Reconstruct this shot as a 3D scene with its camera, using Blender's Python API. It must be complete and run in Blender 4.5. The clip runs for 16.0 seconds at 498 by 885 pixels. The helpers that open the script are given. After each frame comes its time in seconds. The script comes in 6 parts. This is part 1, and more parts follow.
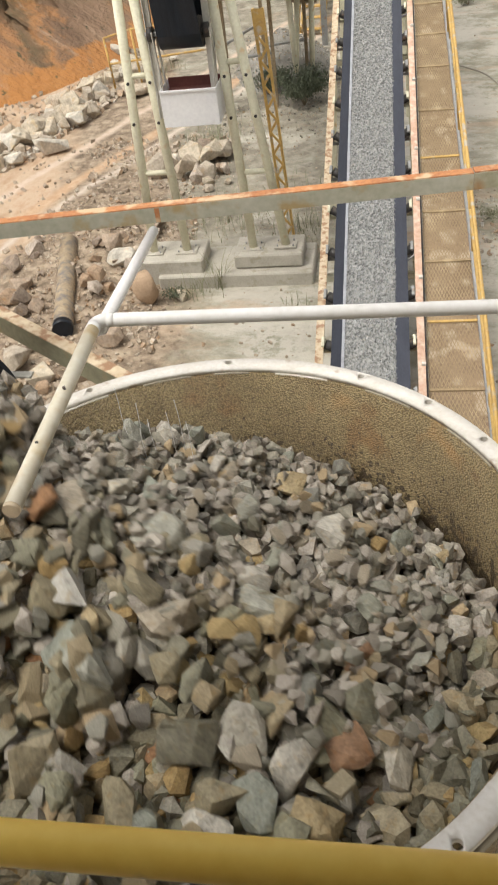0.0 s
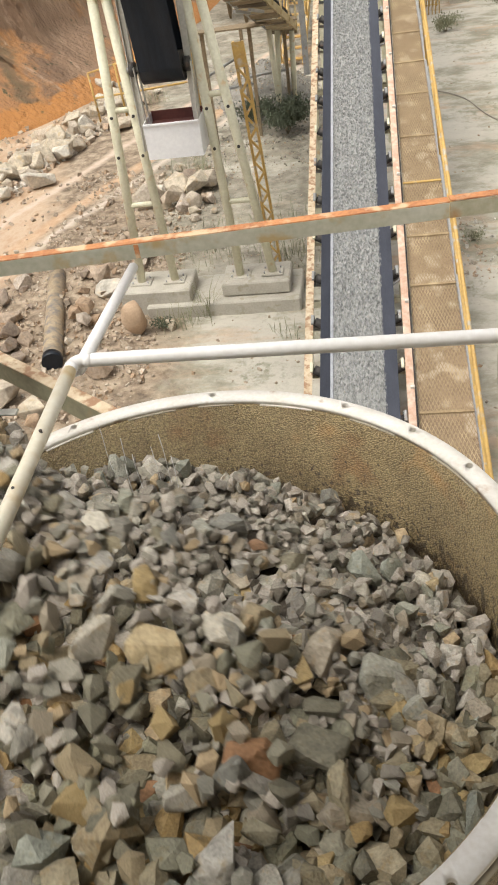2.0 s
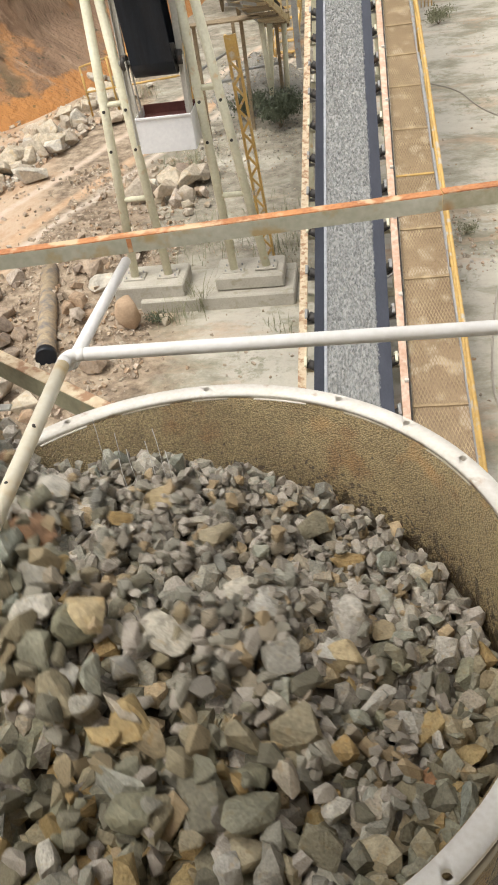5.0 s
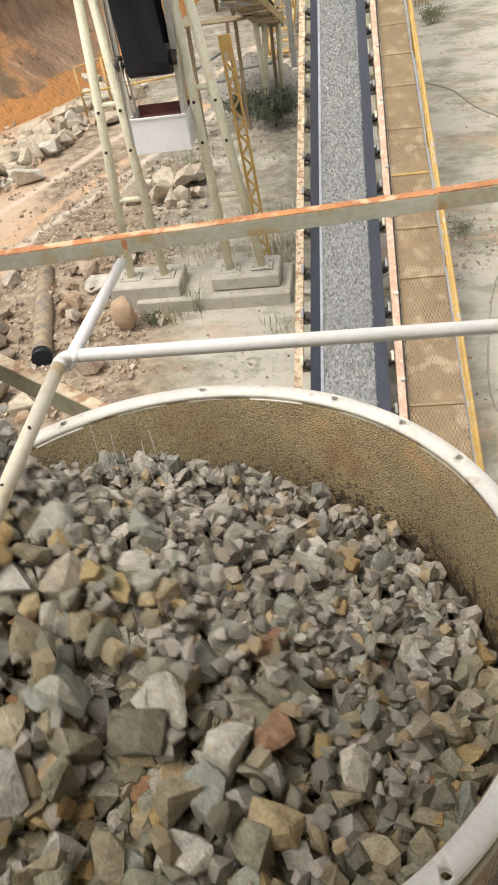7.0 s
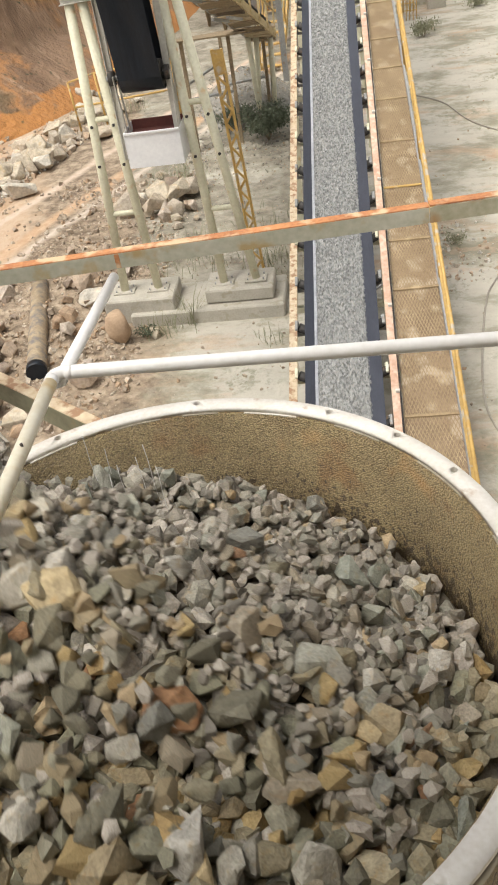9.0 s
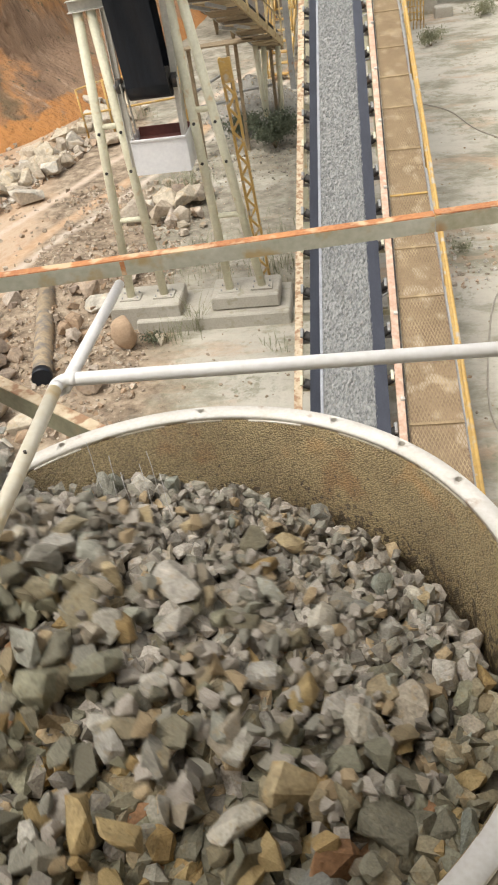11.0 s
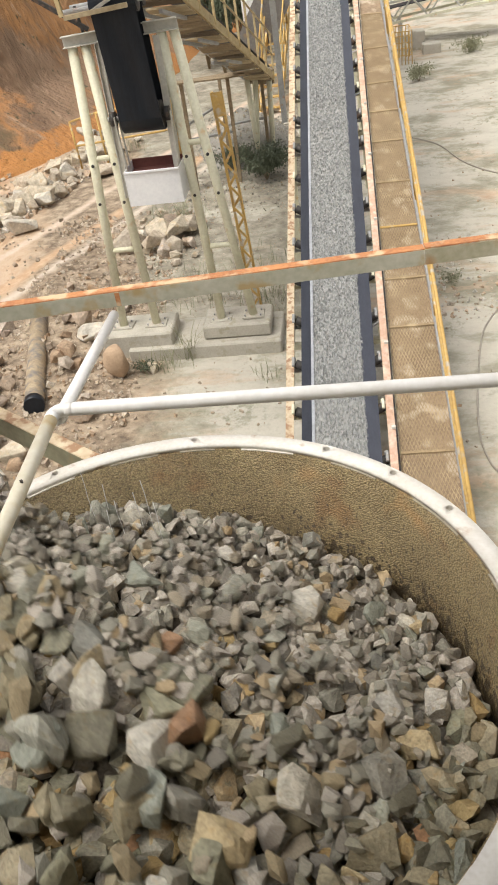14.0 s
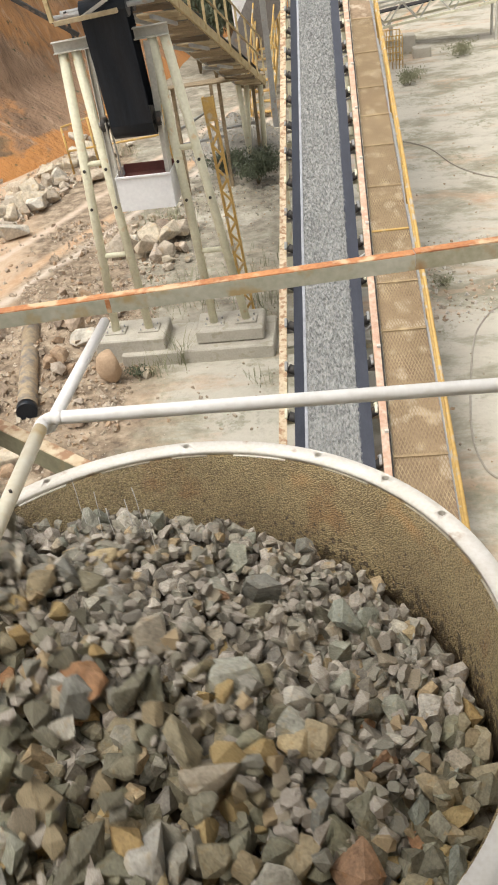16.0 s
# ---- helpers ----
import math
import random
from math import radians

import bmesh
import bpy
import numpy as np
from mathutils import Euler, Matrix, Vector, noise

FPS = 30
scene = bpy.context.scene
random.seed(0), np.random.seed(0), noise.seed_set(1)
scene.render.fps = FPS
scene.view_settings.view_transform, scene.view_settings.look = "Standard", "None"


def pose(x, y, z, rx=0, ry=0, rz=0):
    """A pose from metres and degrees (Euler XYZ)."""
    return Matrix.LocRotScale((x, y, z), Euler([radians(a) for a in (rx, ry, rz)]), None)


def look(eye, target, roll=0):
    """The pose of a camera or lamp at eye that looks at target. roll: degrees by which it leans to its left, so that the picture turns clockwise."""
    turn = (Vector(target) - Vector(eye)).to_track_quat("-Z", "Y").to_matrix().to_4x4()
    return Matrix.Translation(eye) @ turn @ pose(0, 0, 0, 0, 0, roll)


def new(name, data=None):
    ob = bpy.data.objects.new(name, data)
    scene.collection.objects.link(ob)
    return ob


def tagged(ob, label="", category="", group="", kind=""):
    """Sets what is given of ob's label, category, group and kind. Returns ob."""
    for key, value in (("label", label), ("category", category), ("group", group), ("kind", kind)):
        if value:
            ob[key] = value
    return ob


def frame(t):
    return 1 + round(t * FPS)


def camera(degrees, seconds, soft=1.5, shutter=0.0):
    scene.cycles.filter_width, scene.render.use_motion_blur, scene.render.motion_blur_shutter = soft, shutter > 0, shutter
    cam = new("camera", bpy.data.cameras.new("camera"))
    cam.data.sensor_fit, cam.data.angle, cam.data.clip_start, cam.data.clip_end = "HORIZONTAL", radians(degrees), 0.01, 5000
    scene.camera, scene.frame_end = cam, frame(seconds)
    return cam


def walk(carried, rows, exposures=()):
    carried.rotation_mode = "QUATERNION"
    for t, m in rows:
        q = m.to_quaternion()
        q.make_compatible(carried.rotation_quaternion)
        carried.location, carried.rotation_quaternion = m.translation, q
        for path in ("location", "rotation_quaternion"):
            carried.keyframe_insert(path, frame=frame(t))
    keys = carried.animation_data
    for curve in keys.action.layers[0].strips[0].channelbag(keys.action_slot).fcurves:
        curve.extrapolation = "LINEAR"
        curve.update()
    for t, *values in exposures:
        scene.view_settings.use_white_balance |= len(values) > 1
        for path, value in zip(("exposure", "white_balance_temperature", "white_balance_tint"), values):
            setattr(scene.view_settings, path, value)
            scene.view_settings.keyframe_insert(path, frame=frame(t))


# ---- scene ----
cam = camera(33.63, 16.0, soft=1.9, shutter=0.8)
# seconds, eye in metres, yaw, pitch and roll in degrees
PATH = [
    (0, 0.619, -1.754, 1.989, 12.32, -39.42, -8.21),
    (0.5, 0.627, -1.745, 1.991, 12.5, -38.51, -8.86),
    (1, 0.639, -1.738, 1.997, 12.18, -38.16, -9.02),
    (1.5, 0.651, -1.729, 1.998, 11.78, -37.93, -9.22),
    (2, 0.656, -1.723, 2.002, 11.55, -37.78, -9.36),
    (2.5, 0.656, -1.727, 2.002, 11.38, -37.67, -9.25),
    (3, 0.654, -1.729, 2, 11.33, -37.78, -9.2),
    (3.5, 0.649, -1.722, 1.996, 11.28, -38.03, -9.15),
    (4, 0.653, -1.727, 1.998, 11.26, -38.13, -9.22),
    (6.5, 0.66, -1.719, 2, 11.07, -38.26, -9.72),
    (7, 0.66, -1.721, 1.999, 10.91, -38.25, -9.64),
    (7.5, 0.66, -1.715, 1.997, 10.66, -38.14, -9.72),
    (8, 0.661, -1.715, 1.999, 10.45, -37.97, -9.84),
    (10.5, 0.67, -1.699, 2.002, 10.32, -37.05, -9.64),
    (11, 0.668, -1.703, 2.002, 10.7, -37.01, -9.58),
    (11.5, 0.622, -1.758, 2.024, 11.78, -36.47, -9.56),
    (12, 0.589, -1.778, 2.01, 12.65, -35.73, -9.61),
    (12.5, 0.611, -1.764, 2.018, 11.99, -35.41, -9.6),
    (13, 0.652, -1.743, 2.027, 10.81, -35.27, -9.42),
    (13.5, 0.666, -1.723, 2.022, 9.88, -35.21, -9.08),
    (14, 0.665, -1.722, 2.023, 9.56, -35.21, -8.85),
    (14.5, 0.665, -1.72, 2.025, 9.58, -35.07, -8.93),
    (15, 0.669, -1.722, 2.028, 9.48, -34.9, -9.19),
    (15.5, 0.672, -1.719, 2.028, 9.3, -34.85, -9.34),
    (16, 0.674, -1.71, 2.026, 9.02, -35.02, -8.93),
]


def eye_pose(x, y, z, yaw, pitch, roll):
    return pose(x, y, z, 0, 0, yaw) @ pose(0, 0, 0, 90 + pitch, 0, 0) @ pose(0, 0, 0, 0, 0, roll)


# the picture opens a little darker, and brightens in the first second
walk(cam, [(t, eye_pose(*row)) for t, *row in PATH], [(0, 0.12), (0.9, 0.23), (16, 0.23)])

# ---- light ----
world = bpy.data.worlds.new("overcast_sky")
scene.world = world
world.use_nodes = True
wn = world.node_tree.nodes
sky = wn.new("ShaderNodeTexSky")
sky.sky_type = "NISHITA"
sky.sun_disc = False
sky.sun_elevation, sky.sun_rotation = radians(67), radians(226)
sky.air_density, sky.dust_density, sky.ozone_density = 1.0, 6.0, 0.6
grey = wn.new("ShaderNodeHueSaturation")
grey.inputs["Saturation"].default_value = 0.05
world.node_tree.links.new(sky.outputs[0], grey.inputs["Color"])
world.node_tree.links.new(grey.outputs[0], wn["Background"].inputs[0])
wn["Background"].inputs[1].default_value = 0.15
sun = new("sun", bpy.data.lights.new("sun", "SUN"))
sun.data.energy, sun.data.angle, sun.data.color = 1.5, radians(28), (1.0, 0.91, 0.77)
sun.matrix_world = look((-4.2, -1.0, 13.5), (0, 3, 0))

# ---- materials ----
def mat(name, base, dark, rough=0.8, metal=0.0, grain=40.0, blotch=3.0, bump=0.3, depth=0.01, third=None, third_at=0.62, vary=0.0, light=None, spec=0.5, stretch=(1, 1, 1), rough_to=None, soft_edge=0.05):
    """Two-scale noise from dark to base, an optional third colour in patches, and a grain bump."""
    m = bpy.data.materials.new(name)
    m.use_nodes = True
    n, l = m.node_tree.nodes, m.node_tree.links
    b = n["Principled BSDF"]
    b.inputs["Roughness"].default_value, b.inputs["Metallic"].default_value = rough, metal
    b.inputs["Specular IOR Level"].default_value = spec
    co = n.new("ShaderNodeTexCoord")
    mp = n.new("ShaderNodeMapping")
    mp.inputs["Scale"].default_value = stretch
    l.new(co.outputs["Object"], mp.inputs[0])
    big, fine = n.new("ShaderNodeTexNoise"), n.new("ShaderNodeTexNoise")
    big.inputs["Scale"].default_value, fine.inputs["Scale"].default_value = blotch, grain
    big.inputs["Detail"].default_value, fine.inputs["Detail"].default_value = 6, 5
    big.inputs["Roughness"].default_value = 0.62
    info = n.new("ShaderNodeObjectInfo")
    off = n.new("ShaderNodeVectorMath")
    off.operation = "SCALE"
    comb = n.new("ShaderNodeCombineXYZ")
    for k in range(3):
        l.new(info.outputs["Random"], comb.inputs[k])
    off.inputs[3].default_value = 37.0 if vary else 0.0
    l.new(comb.outputs[0], off.inputs[0])
    add = n.new("ShaderNodeVectorMath")
    l.new(mp.outputs[0], add.inputs[0])
    l.new(off.outputs[0], add.inputs[1])
    l.new(add.outputs[0], big.inputs["Vector"])
    l.new(add.outputs[0], fine.inputs["Vector"])
    mix = n.new("ShaderNodeMath")
    mix.operation = "MULTIPLY_ADD"
    mix.inputs[1].default_value = 0.45
    l.new(fine.outputs["Fac"], mix.inputs[0])
    half = n.new("ShaderNodeMath")
    half.operation = "MULTIPLY"
    half.inputs[1].default_value = 0.6
    l.new(big.outputs["Fac"], half.inputs[0])
    l.new(half.outputs[0], mix.inputs[2])
    ramp = n.new("ShaderNodeValToRGB")
    ramp.color_ramp.elements[0].position, ramp.color_ramp.elements[1].position = 0.36, 0.66
    ramp.color_ramp.elements[0].color, ramp.color_ramp.elements[1].color = (*dark, 1), (*base, 1)
    if light:
        e = ramp.color_ramp.elements.new(0.78)
        e.color = (*light, 1)
    l.new(mix.outputs[0], ramp.inputs[0])
    colour = ramp.outputs[0]
    if third:
        spot = n.new("ShaderNodeTexNoise")
        spot.inputs["Scale"].default_value, spot.inputs["Detail"].default_value = blotch * 1.7, 7
        shift = n.new("ShaderNodeVectorMath")
        shift.inputs[1].default_value = (7.3, 1.9, 4.1)
        l.new(add.outputs[0], shift.inputs[0])
        l.new(shift.outputs[0], spot.inputs["Vector"])
        edge = n.new("ShaderNodeMapRange")
        edge.inputs["From Min"].default_value, edge.inputs["From Max"].default_value = third_at - soft_edge, third_at + soft_edge
        l.new(spot.outputs["Fac"], edge.inputs["Value"])
        over = n.new("ShaderNodeMixRGB")
        over.inputs[2].default_value = (*third, 1)
        l.new(edge.outputs[0], over.inputs[0])
        l.new(colour, over.inputs[1])
        colour = over.outputs[0]
    l.new(colour, b.inputs["Base Color"])
    if rough_to is not None:
        rr = n.new("ShaderNodeMapRange")
        rr.inputs["To Min"].default_value, rr.inputs["To Max"].default_value = rough, rough_to
        l.new(big.outputs["Fac"], rr.inputs["Value"])
        l.new(rr.outputs[0], b.inputs["Roughness"])
    bp = n.new("ShaderNodeBump")
    bp.inputs["Strength"].default_value, bp.inputs["Distance"].default_value = bump, depth
    l.new(mix.outputs[0], bp.inputs["Height"])
    l.new(bp.outputs[0], b.inputs["Normal"])
    return m


def rock_material(name, stops, island=False, rough=0.75, spec=0.3, scale=9.0):
    """Broken rock: the stone's own colour from a palette, with mineral blotches and grain."""
    m = mat(name, (0.52, 0.52, 0.52), (0.24, 0.24, 0.24), rough, 0, scale * 5, scale, 0.5, 0.012 if scale > 2 else 0.035, vary=1.0, spec=spec, light=(0.70, 0.69, 0.67), third=(0.40, 0.345, 0.27), third_at=0.66, soft_edge=0.09)
    n, l = m.node_tree.nodes, m.node_tree.links
    pal = n.new("ShaderNodeValToRGB")
    pal.color_ramp.interpolation = "CONSTANT"
    el = pal.color_ramp.elements
    while len(el) < len(stops):
        el.new(0.5)
    for e, (p, c) in zip(el, stops):
        e.position, e.color = p, (*c, 1)
    if island:
        l.new(n.new("ShaderNodeNewGeometry").outputs["Random Per Island"], pal.inputs[0])
    else:
        l.new(next(x for x in n if x.bl_idname == "ShaderNodeObjectInfo").outputs["Random"], pal.inputs[0])
    b = n["Principled BSDF"]
    old = b.inputs["Base Color"].links[0].from_socket
    mul = n.new("ShaderNodeMixRGB")
    mul.blend_type, mul.inputs[0].default_value = "MULTIPLY", 1.0
    l.new(old, mul.inputs[1])
    two = n.new("ShaderNodeVectorMath")
    two.operation = "SCALE"
    two.inputs[3].default_value = 2.1
    l.new(pal.outputs[0], two.inputs[0])
    l.new(two.outputs[0], mul.inputs[2])
    l.new(mul.outputs[0], b.inputs["Base Color"])
    return m


def bore_material():
    """Wet drum lining: close-set beads of caked grit, tan on their tops and dark between, with brown run-off stains."""
    m = mat("pitted_drum_lining", (0.42, 0.325, 0.17), (0.23, 0.17, 0.088), 0.55, 0, 60, 2.6, 0.2, 0.004, third=(0.30, 0.19, 0.09), third_at=0.64, light=(0.52, 0.42, 0.26), rough_to=0.36)
    n, l = m.node_tree.nodes, m.node_tree.links
    b = n["Principled BSDF"]
    co = next(x for x in n if x.bl_idname == "ShaderNodeTexCoord")
    warp, shove = n.new("ShaderNodeTexNoise"), n.new("ShaderNodeMixRGB")
    warp.inputs["Scale"].default_value = 70
    l.new(co.outputs["Object"], warp.inputs["Vector"])
    shove.blend_type, shove.inputs[0].default_value = "ADD", 0.005
    l.new(co.outputs["Object"], shove.inputs[1])
    l.new(warp.outputs["Color"], shove.inputs[2])
    bead = n.new("ShaderNodeTexVoronoi")
    bead.inputs["Scale"].default_value = 128
    l.new(shove.outputs[0], bead.inputs["Vector"])
    tone = n.new("ShaderNodeMapRange")
    tone.inputs["From Min"].default_value, tone.inputs["From Max"].default_value = 0.15, 0.8
    tone.inputs["To Min"].default_value, tone.inputs["To Max"].default_value = 1.18, 0.50
    l.new(bead.outputs["Distance"], tone.inputs["Value"])
    old = b.inputs["Base Color"].links[0].from_socket
    mul = n.new("ShaderNodeVectorMath")
    mul.operation = "SCALE"
    l.new(old, mul.inputs[0])
    l.new(tone.outputs[0], mul.inputs[3])
    # rusty runs from the rim, and dark splashes of sludge along the foot

    def smear(scale, stretch, lo, hi, colour, under, rise=0.0):
        mp, t, e, o = n.new("ShaderNodeMapping"), n.new("ShaderNodeTexNoise"), n.new("ShaderNodeMapRange"), n.new("ShaderNodeMixRGB")
        mp.inputs["Scale"].default_value = stretch
        t.inputs["Scale"].default_value, t.inputs["Detail"].default_value = scale, 5
        e.inputs["From Min"].default_value, e.inputs["From Max"].default_value = lo, hi
        o.inputs[2].default_value = (*colour, 1)
        l.new(co.outputs["Object"], mp.inputs[0])
        l.new(mp.outputs[0], t.inputs["Vector"])
        fac = t.outputs["Fac"]
        if rise:
            sep, madd = n.new("ShaderNodeSeparateXYZ"), n.new("ShaderNodeMath")
            l.new(co.outputs["Object"], sep.inputs[0])
            madd.operation = "MULTIPLY_ADD"
            madd.inputs[1].default_value = -rise
            l.new(sep.outputs["Z"], madd.inputs[0])
            l.new(fac, madd.inputs[2])
            fac = madd.outputs[0]
        l.new(fac, e.inputs["Value"])
        l.new(e.outputs[0], o.inputs[0])
        l.new(under, o.inputs[1])
        return o.outputs[0]

    col = smear(2.6, (1.6, 1.6, 1.2), 0.58, 0.76, (0.44, 0.25, 0.10), mul.outputs[0])
    col = smear(46, (1, 1, 0.9), 0.75, 0.79, (0.08, 0.057, 0.034), col, 0.40)
    col = smear(30, (1, 1, 0.8), 0.99, 1.05, (0.09, 0.062, 0.035), col, 0.95)
    l.new(col, b.inputs["Base Color"])
    bp = n.new("ShaderNodeBump")
    bp.invert = True
    bp.inputs["Strength"].default_value, bp.inputs["Distance"].default_value = 0.8, 0.011
    l.new(bead.outputs["Distance"], bp.inputs["Height"])
    l.new(b.inputs["Normal"].links[0].from_socket, bp.inputs["Normal"])
    l.new(bp.outputs[0], b.inputs["Normal"])
    return m


GREYS = [(0.0, (0.425, 0.397, 0.332)), (0.10, (0.312, 0.293, 0.247)), (0.19, (0.563, 0.530, 0.454)), (0.29, (0.230, 0.225, 0.196)), (0.37, (0.355, 0.355, 0.287)), (0.46, (0.494, 0.460, 0.397)),
         (0.55, (0.293, 0.304, 0.254)), (0.64, (0.403, 0.350, 0.271)), (0.72, (0.447, 0.425, 0.373)), (0.80, (0.483, 0.386, 0.230)), (0.86, (0.369, 0.362, 0.304)), (0.93, (0.517, 0.477, 0.390)), (0.985, (0.330, 0.200, 0.120))]
# Browner stone for the platform side, also darkened to stand for shade there
NEAR_BROWNS = [(0.0, (0.306, 0.264, 0.175)), (0.12, (0.231, 0.208, 0.144)), (0.23, (0.370, 0.318, 0.217)), (0.34, (0.184, 0.171, 0.125)), (0.43, (0.277, 0.264, 0.184)), (0.53, (0.416, 0.310, 0.152)),
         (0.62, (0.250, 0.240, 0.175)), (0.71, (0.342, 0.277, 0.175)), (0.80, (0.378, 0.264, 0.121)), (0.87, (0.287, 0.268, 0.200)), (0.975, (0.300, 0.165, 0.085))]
SMALLS = [(0.0, (0.398, 0.359, 0.305)), (0.12, (0.277, 0.250, 0.207)), (0.25, (0.509, 0.464, 0.398)), (0.39, (0.228, 0.209, 0.177)), (0.51, (0.349, 0.327, 0.267)),
          (0.62, (0.453, 0.407, 0.351)), (0.74, (0.305, 0.292, 0.243)), (0.86, (0.453, 0.349, 0.216)), (0.93, (0.366, 0.315, 0.238))]
M_ROCK = rock_material("crushed_rock", GREYS, rough=0.62, scale=1.6)
M_ROCK_NEAR = rock_material("near_dark_crushed_rock", NEAR_BROWNS, rough=0.66, scale=1.6)
M_SMALL_NEAR = rock_material("near_dark_crushed_rock_small", NEAR_BROWNS, island=True, scale=22)
M_SMALL = rock_material("crushed_rock_small", SMALLS, island=True, scale=22)
M_GRAVEL = rock_material("grey_gravel", [(0.0, (0.38, 0.39, 0.385)), (0.22, (0.26, 0.27, 0.265)), (0.42, (0.47, 0.48, 0.47)), (0.62, (0.31, 0.315, 0.31)), (0.82, (0.43, 0.43, 0.415))], island=True, scale=40)
M_BANK = rock_material("brown_bank_rock", [(0.0, (0.46, 0.36, 0.27)), (0.3, (0.34, 0.27, 0.21)), (0.55, (0.52, 0.44, 0.36)), (0.8, (0.42, 0.30, 0.20))], rough=0.88, scale=6)
M_PALE = rock_material("pale_boulders", [(0.0, (0.60, 0.52, 0.40)), (0.3, (0.50, 0.43, 0.34)), (0.55, (0.64, 0.59, 0.50)), (0.8, (0.56, 0.47, 0.36))], rough=0.85, scale=4)
M_TAN = mat("tan_boulder", (0.50, 0.36, 0.24), (0.36, 0.25, 0.16), 0.85, 0, 30, 4, 0.4, 0.01)
M_DEBRIS = rock_material("dusty_stones", [(0.0, (0.52, 0.43, 0.33)), (0.3, (0.42, 0.34, 0.26)), (0.6, (0.58, 0.50, 0.40)), (0.85, (0.46, 0.33, 0.22))], island=True, rough=0.9, scale=12)
M_PALE_SMALL = rock_material("pale_fragments", [(0.0, (0.60, 0.52, 0.41)), (0.3, (0.50, 0.43, 0.35)), (0.55, (0.66, 0.62, 0.55)), (0.8, (0.56, 0.42, 0.30))], island=True, rough=0.85, scale=10)
M_GRITBED = mat("grey_grit", (0.30, 0.285, 0.25), (0.17, 0.16, 0.14), 0.9, 0, 60, 8, 0.8, 0.02)
# grit brown made very dark, so its colour holds the shade between rocks
M_GAP_SHADE = mat("gap_shade_grit", (0.13, 0.108, 0.08), (0.055, 0.045, 0.034), 0.9, 0, 70, 14, 0.9, 0.02)
M_FLANGE = mat("worn_white_paint", (0.74, 0.715, 0.67), (0.60, 0.56, 0.49), 0.5, 0, 60, 6, 0.15, 0.003, third=(0.40, 0.28, 0.18), third_at=0.70)
M_BORE = bore_material()
M_DRUM = mat("drum_shell_paint", (0.42, 0.38, 0.30), (0.28, 0.25, 0.2), 0.6, 0, 30, 3, 0.2, 0.004)
M_YELLOW = mat("yellow_handrail_paint", (0.96, 0.68, 0.15), (0.88, 0.58, 0.10), 0.38, 0, 45, 5, 0.12, 0.002, third=(0.42, 0.24, 0.06), third_at=0.70)
M_YELLOW_OLD = mat("dusty_yellow_paint", (0.64, 0.42, 0.13), (0.48, 0.30, 0.10), 0.6, 0, 30, 4, 0.15, 0.003, third=(0.52, 0.46, 0.36), third_at=0.62)
M_PIPE = mat("white_pipe_paint", (0.87, 0.86, 0.85), (0.74, 0.73, 0.70), 0.42, 0, 50, 5, 0.1, 0.002, third=(0.60, 0.52, 0.40), third_at=0.72)
M_PIPE_OLD = mat("yellowed_pipe_paint", (0.80, 0.76, 0.64), (0.68, 0.61, 0.45), 0.45, 0, 50, 6, 0.15, 0.002, third=(0.62, 0.45, 0.20), third_at=0.64, soft_edge=0.1)
M_BAR = mat("greenish_grey_bar_paint", (0.56, 0.54, 0.45), (0.38, 0.38, 0.28), 0.55, 0, 35, 4, 0.25, 0.003, third=(0.44, 0.33, 0.17), third_at=0.59, light=(0.68, 0.66, 0.60))
M_BAR_RUSTY = mat("rusty_bar_paint", (0.50, 0.47, 0.36), (0.33, 0.31, 0.20), 0.6, 0, 35, 5, 0.3, 0.003, third=(0.40, 0.24, 0.11), third_at=0.53, soft_edge=0.08)
M_STRUT = mat("olive_grey_strut_paint", (0.30, 0.295, 0.20), (0.19, 0.185, 0.125), 0.6, 0, 35, 4, 0.25, 0.003, third=(0.30, 0.24, 0.14), third_at=0.6)
M_RUST = mat("orange_rust", (0.60, 0.27, 0.11), (0.34, 0.13, 0.06), 0.8, 0, 60, 6, 0.5, 0.004, third=(0.66, 0.48, 0.30), third_at=0.56)
M_LEG = mat("cream_green_tube_paint", (0.76, 0.74, 0.57), (0.60, 0.57, 0.42), 0.55, 0, 30, 4, 0.15, 0.003, third=(0.62, 0.48, 0.28), third_at=0.66)
M_STEEL = mat("grey_steel_paint", (0.40, 0.40, 0.39), (0.28, 0.28, 0.27), 0.55, 0.2, 30, 4, 0.2, 0.003, third=(0.33, 0.22, 0.15), third_at=0.66)
M_BEAM = mat("dusty_beam_paint", (0.60, 0.58, 0.52), (0.44, 0.43, 0.38), 0.6, 0.1, 30, 4, 0.2, 0.003)
M_DARK = mat("dark_greasy_steel", (0.07, 0.065, 0.06), (0.03, 0.028, 0.026), 0.6, 0.3, 30, 5, 0.3, 0.004, third=(0.16, 0.11, 0.08), third_at=0.62)
M_BELT = mat("black_rubber_belt", (0.014, 0.019, 0.027), (0.006, 0.008, 0.012), 0.36, 0, 25, 2.5, 0.15, 0.003, stretch=(6, 6, 0.6), rough_to=0.55, spec=0.35)
M_TROUGH = mat("blue_grey_rubber_belt", (0.060, 0.066, 0.088), (0.035, 0.039, 0.054), 0.42, 0, 30, 2, 0.15, 0.003, stretch=(4, 0.4, 4))
M_DUST = mat("wet_rock_flour", (0.46, 0.47, 0.50), (0.28, 0.29, 0.32), 0.6, 0, 60, 8, 0.4, 0.006)
M_BOX = mat("white_counterweight_paint", (0.86, 0.86, 0.86), (0.76, 0.76, 0.77), 0.5, 0, 20, 2.5, 0.1, 0.003, third=(0.62, 0.58, 0.5), third_at=0.66)
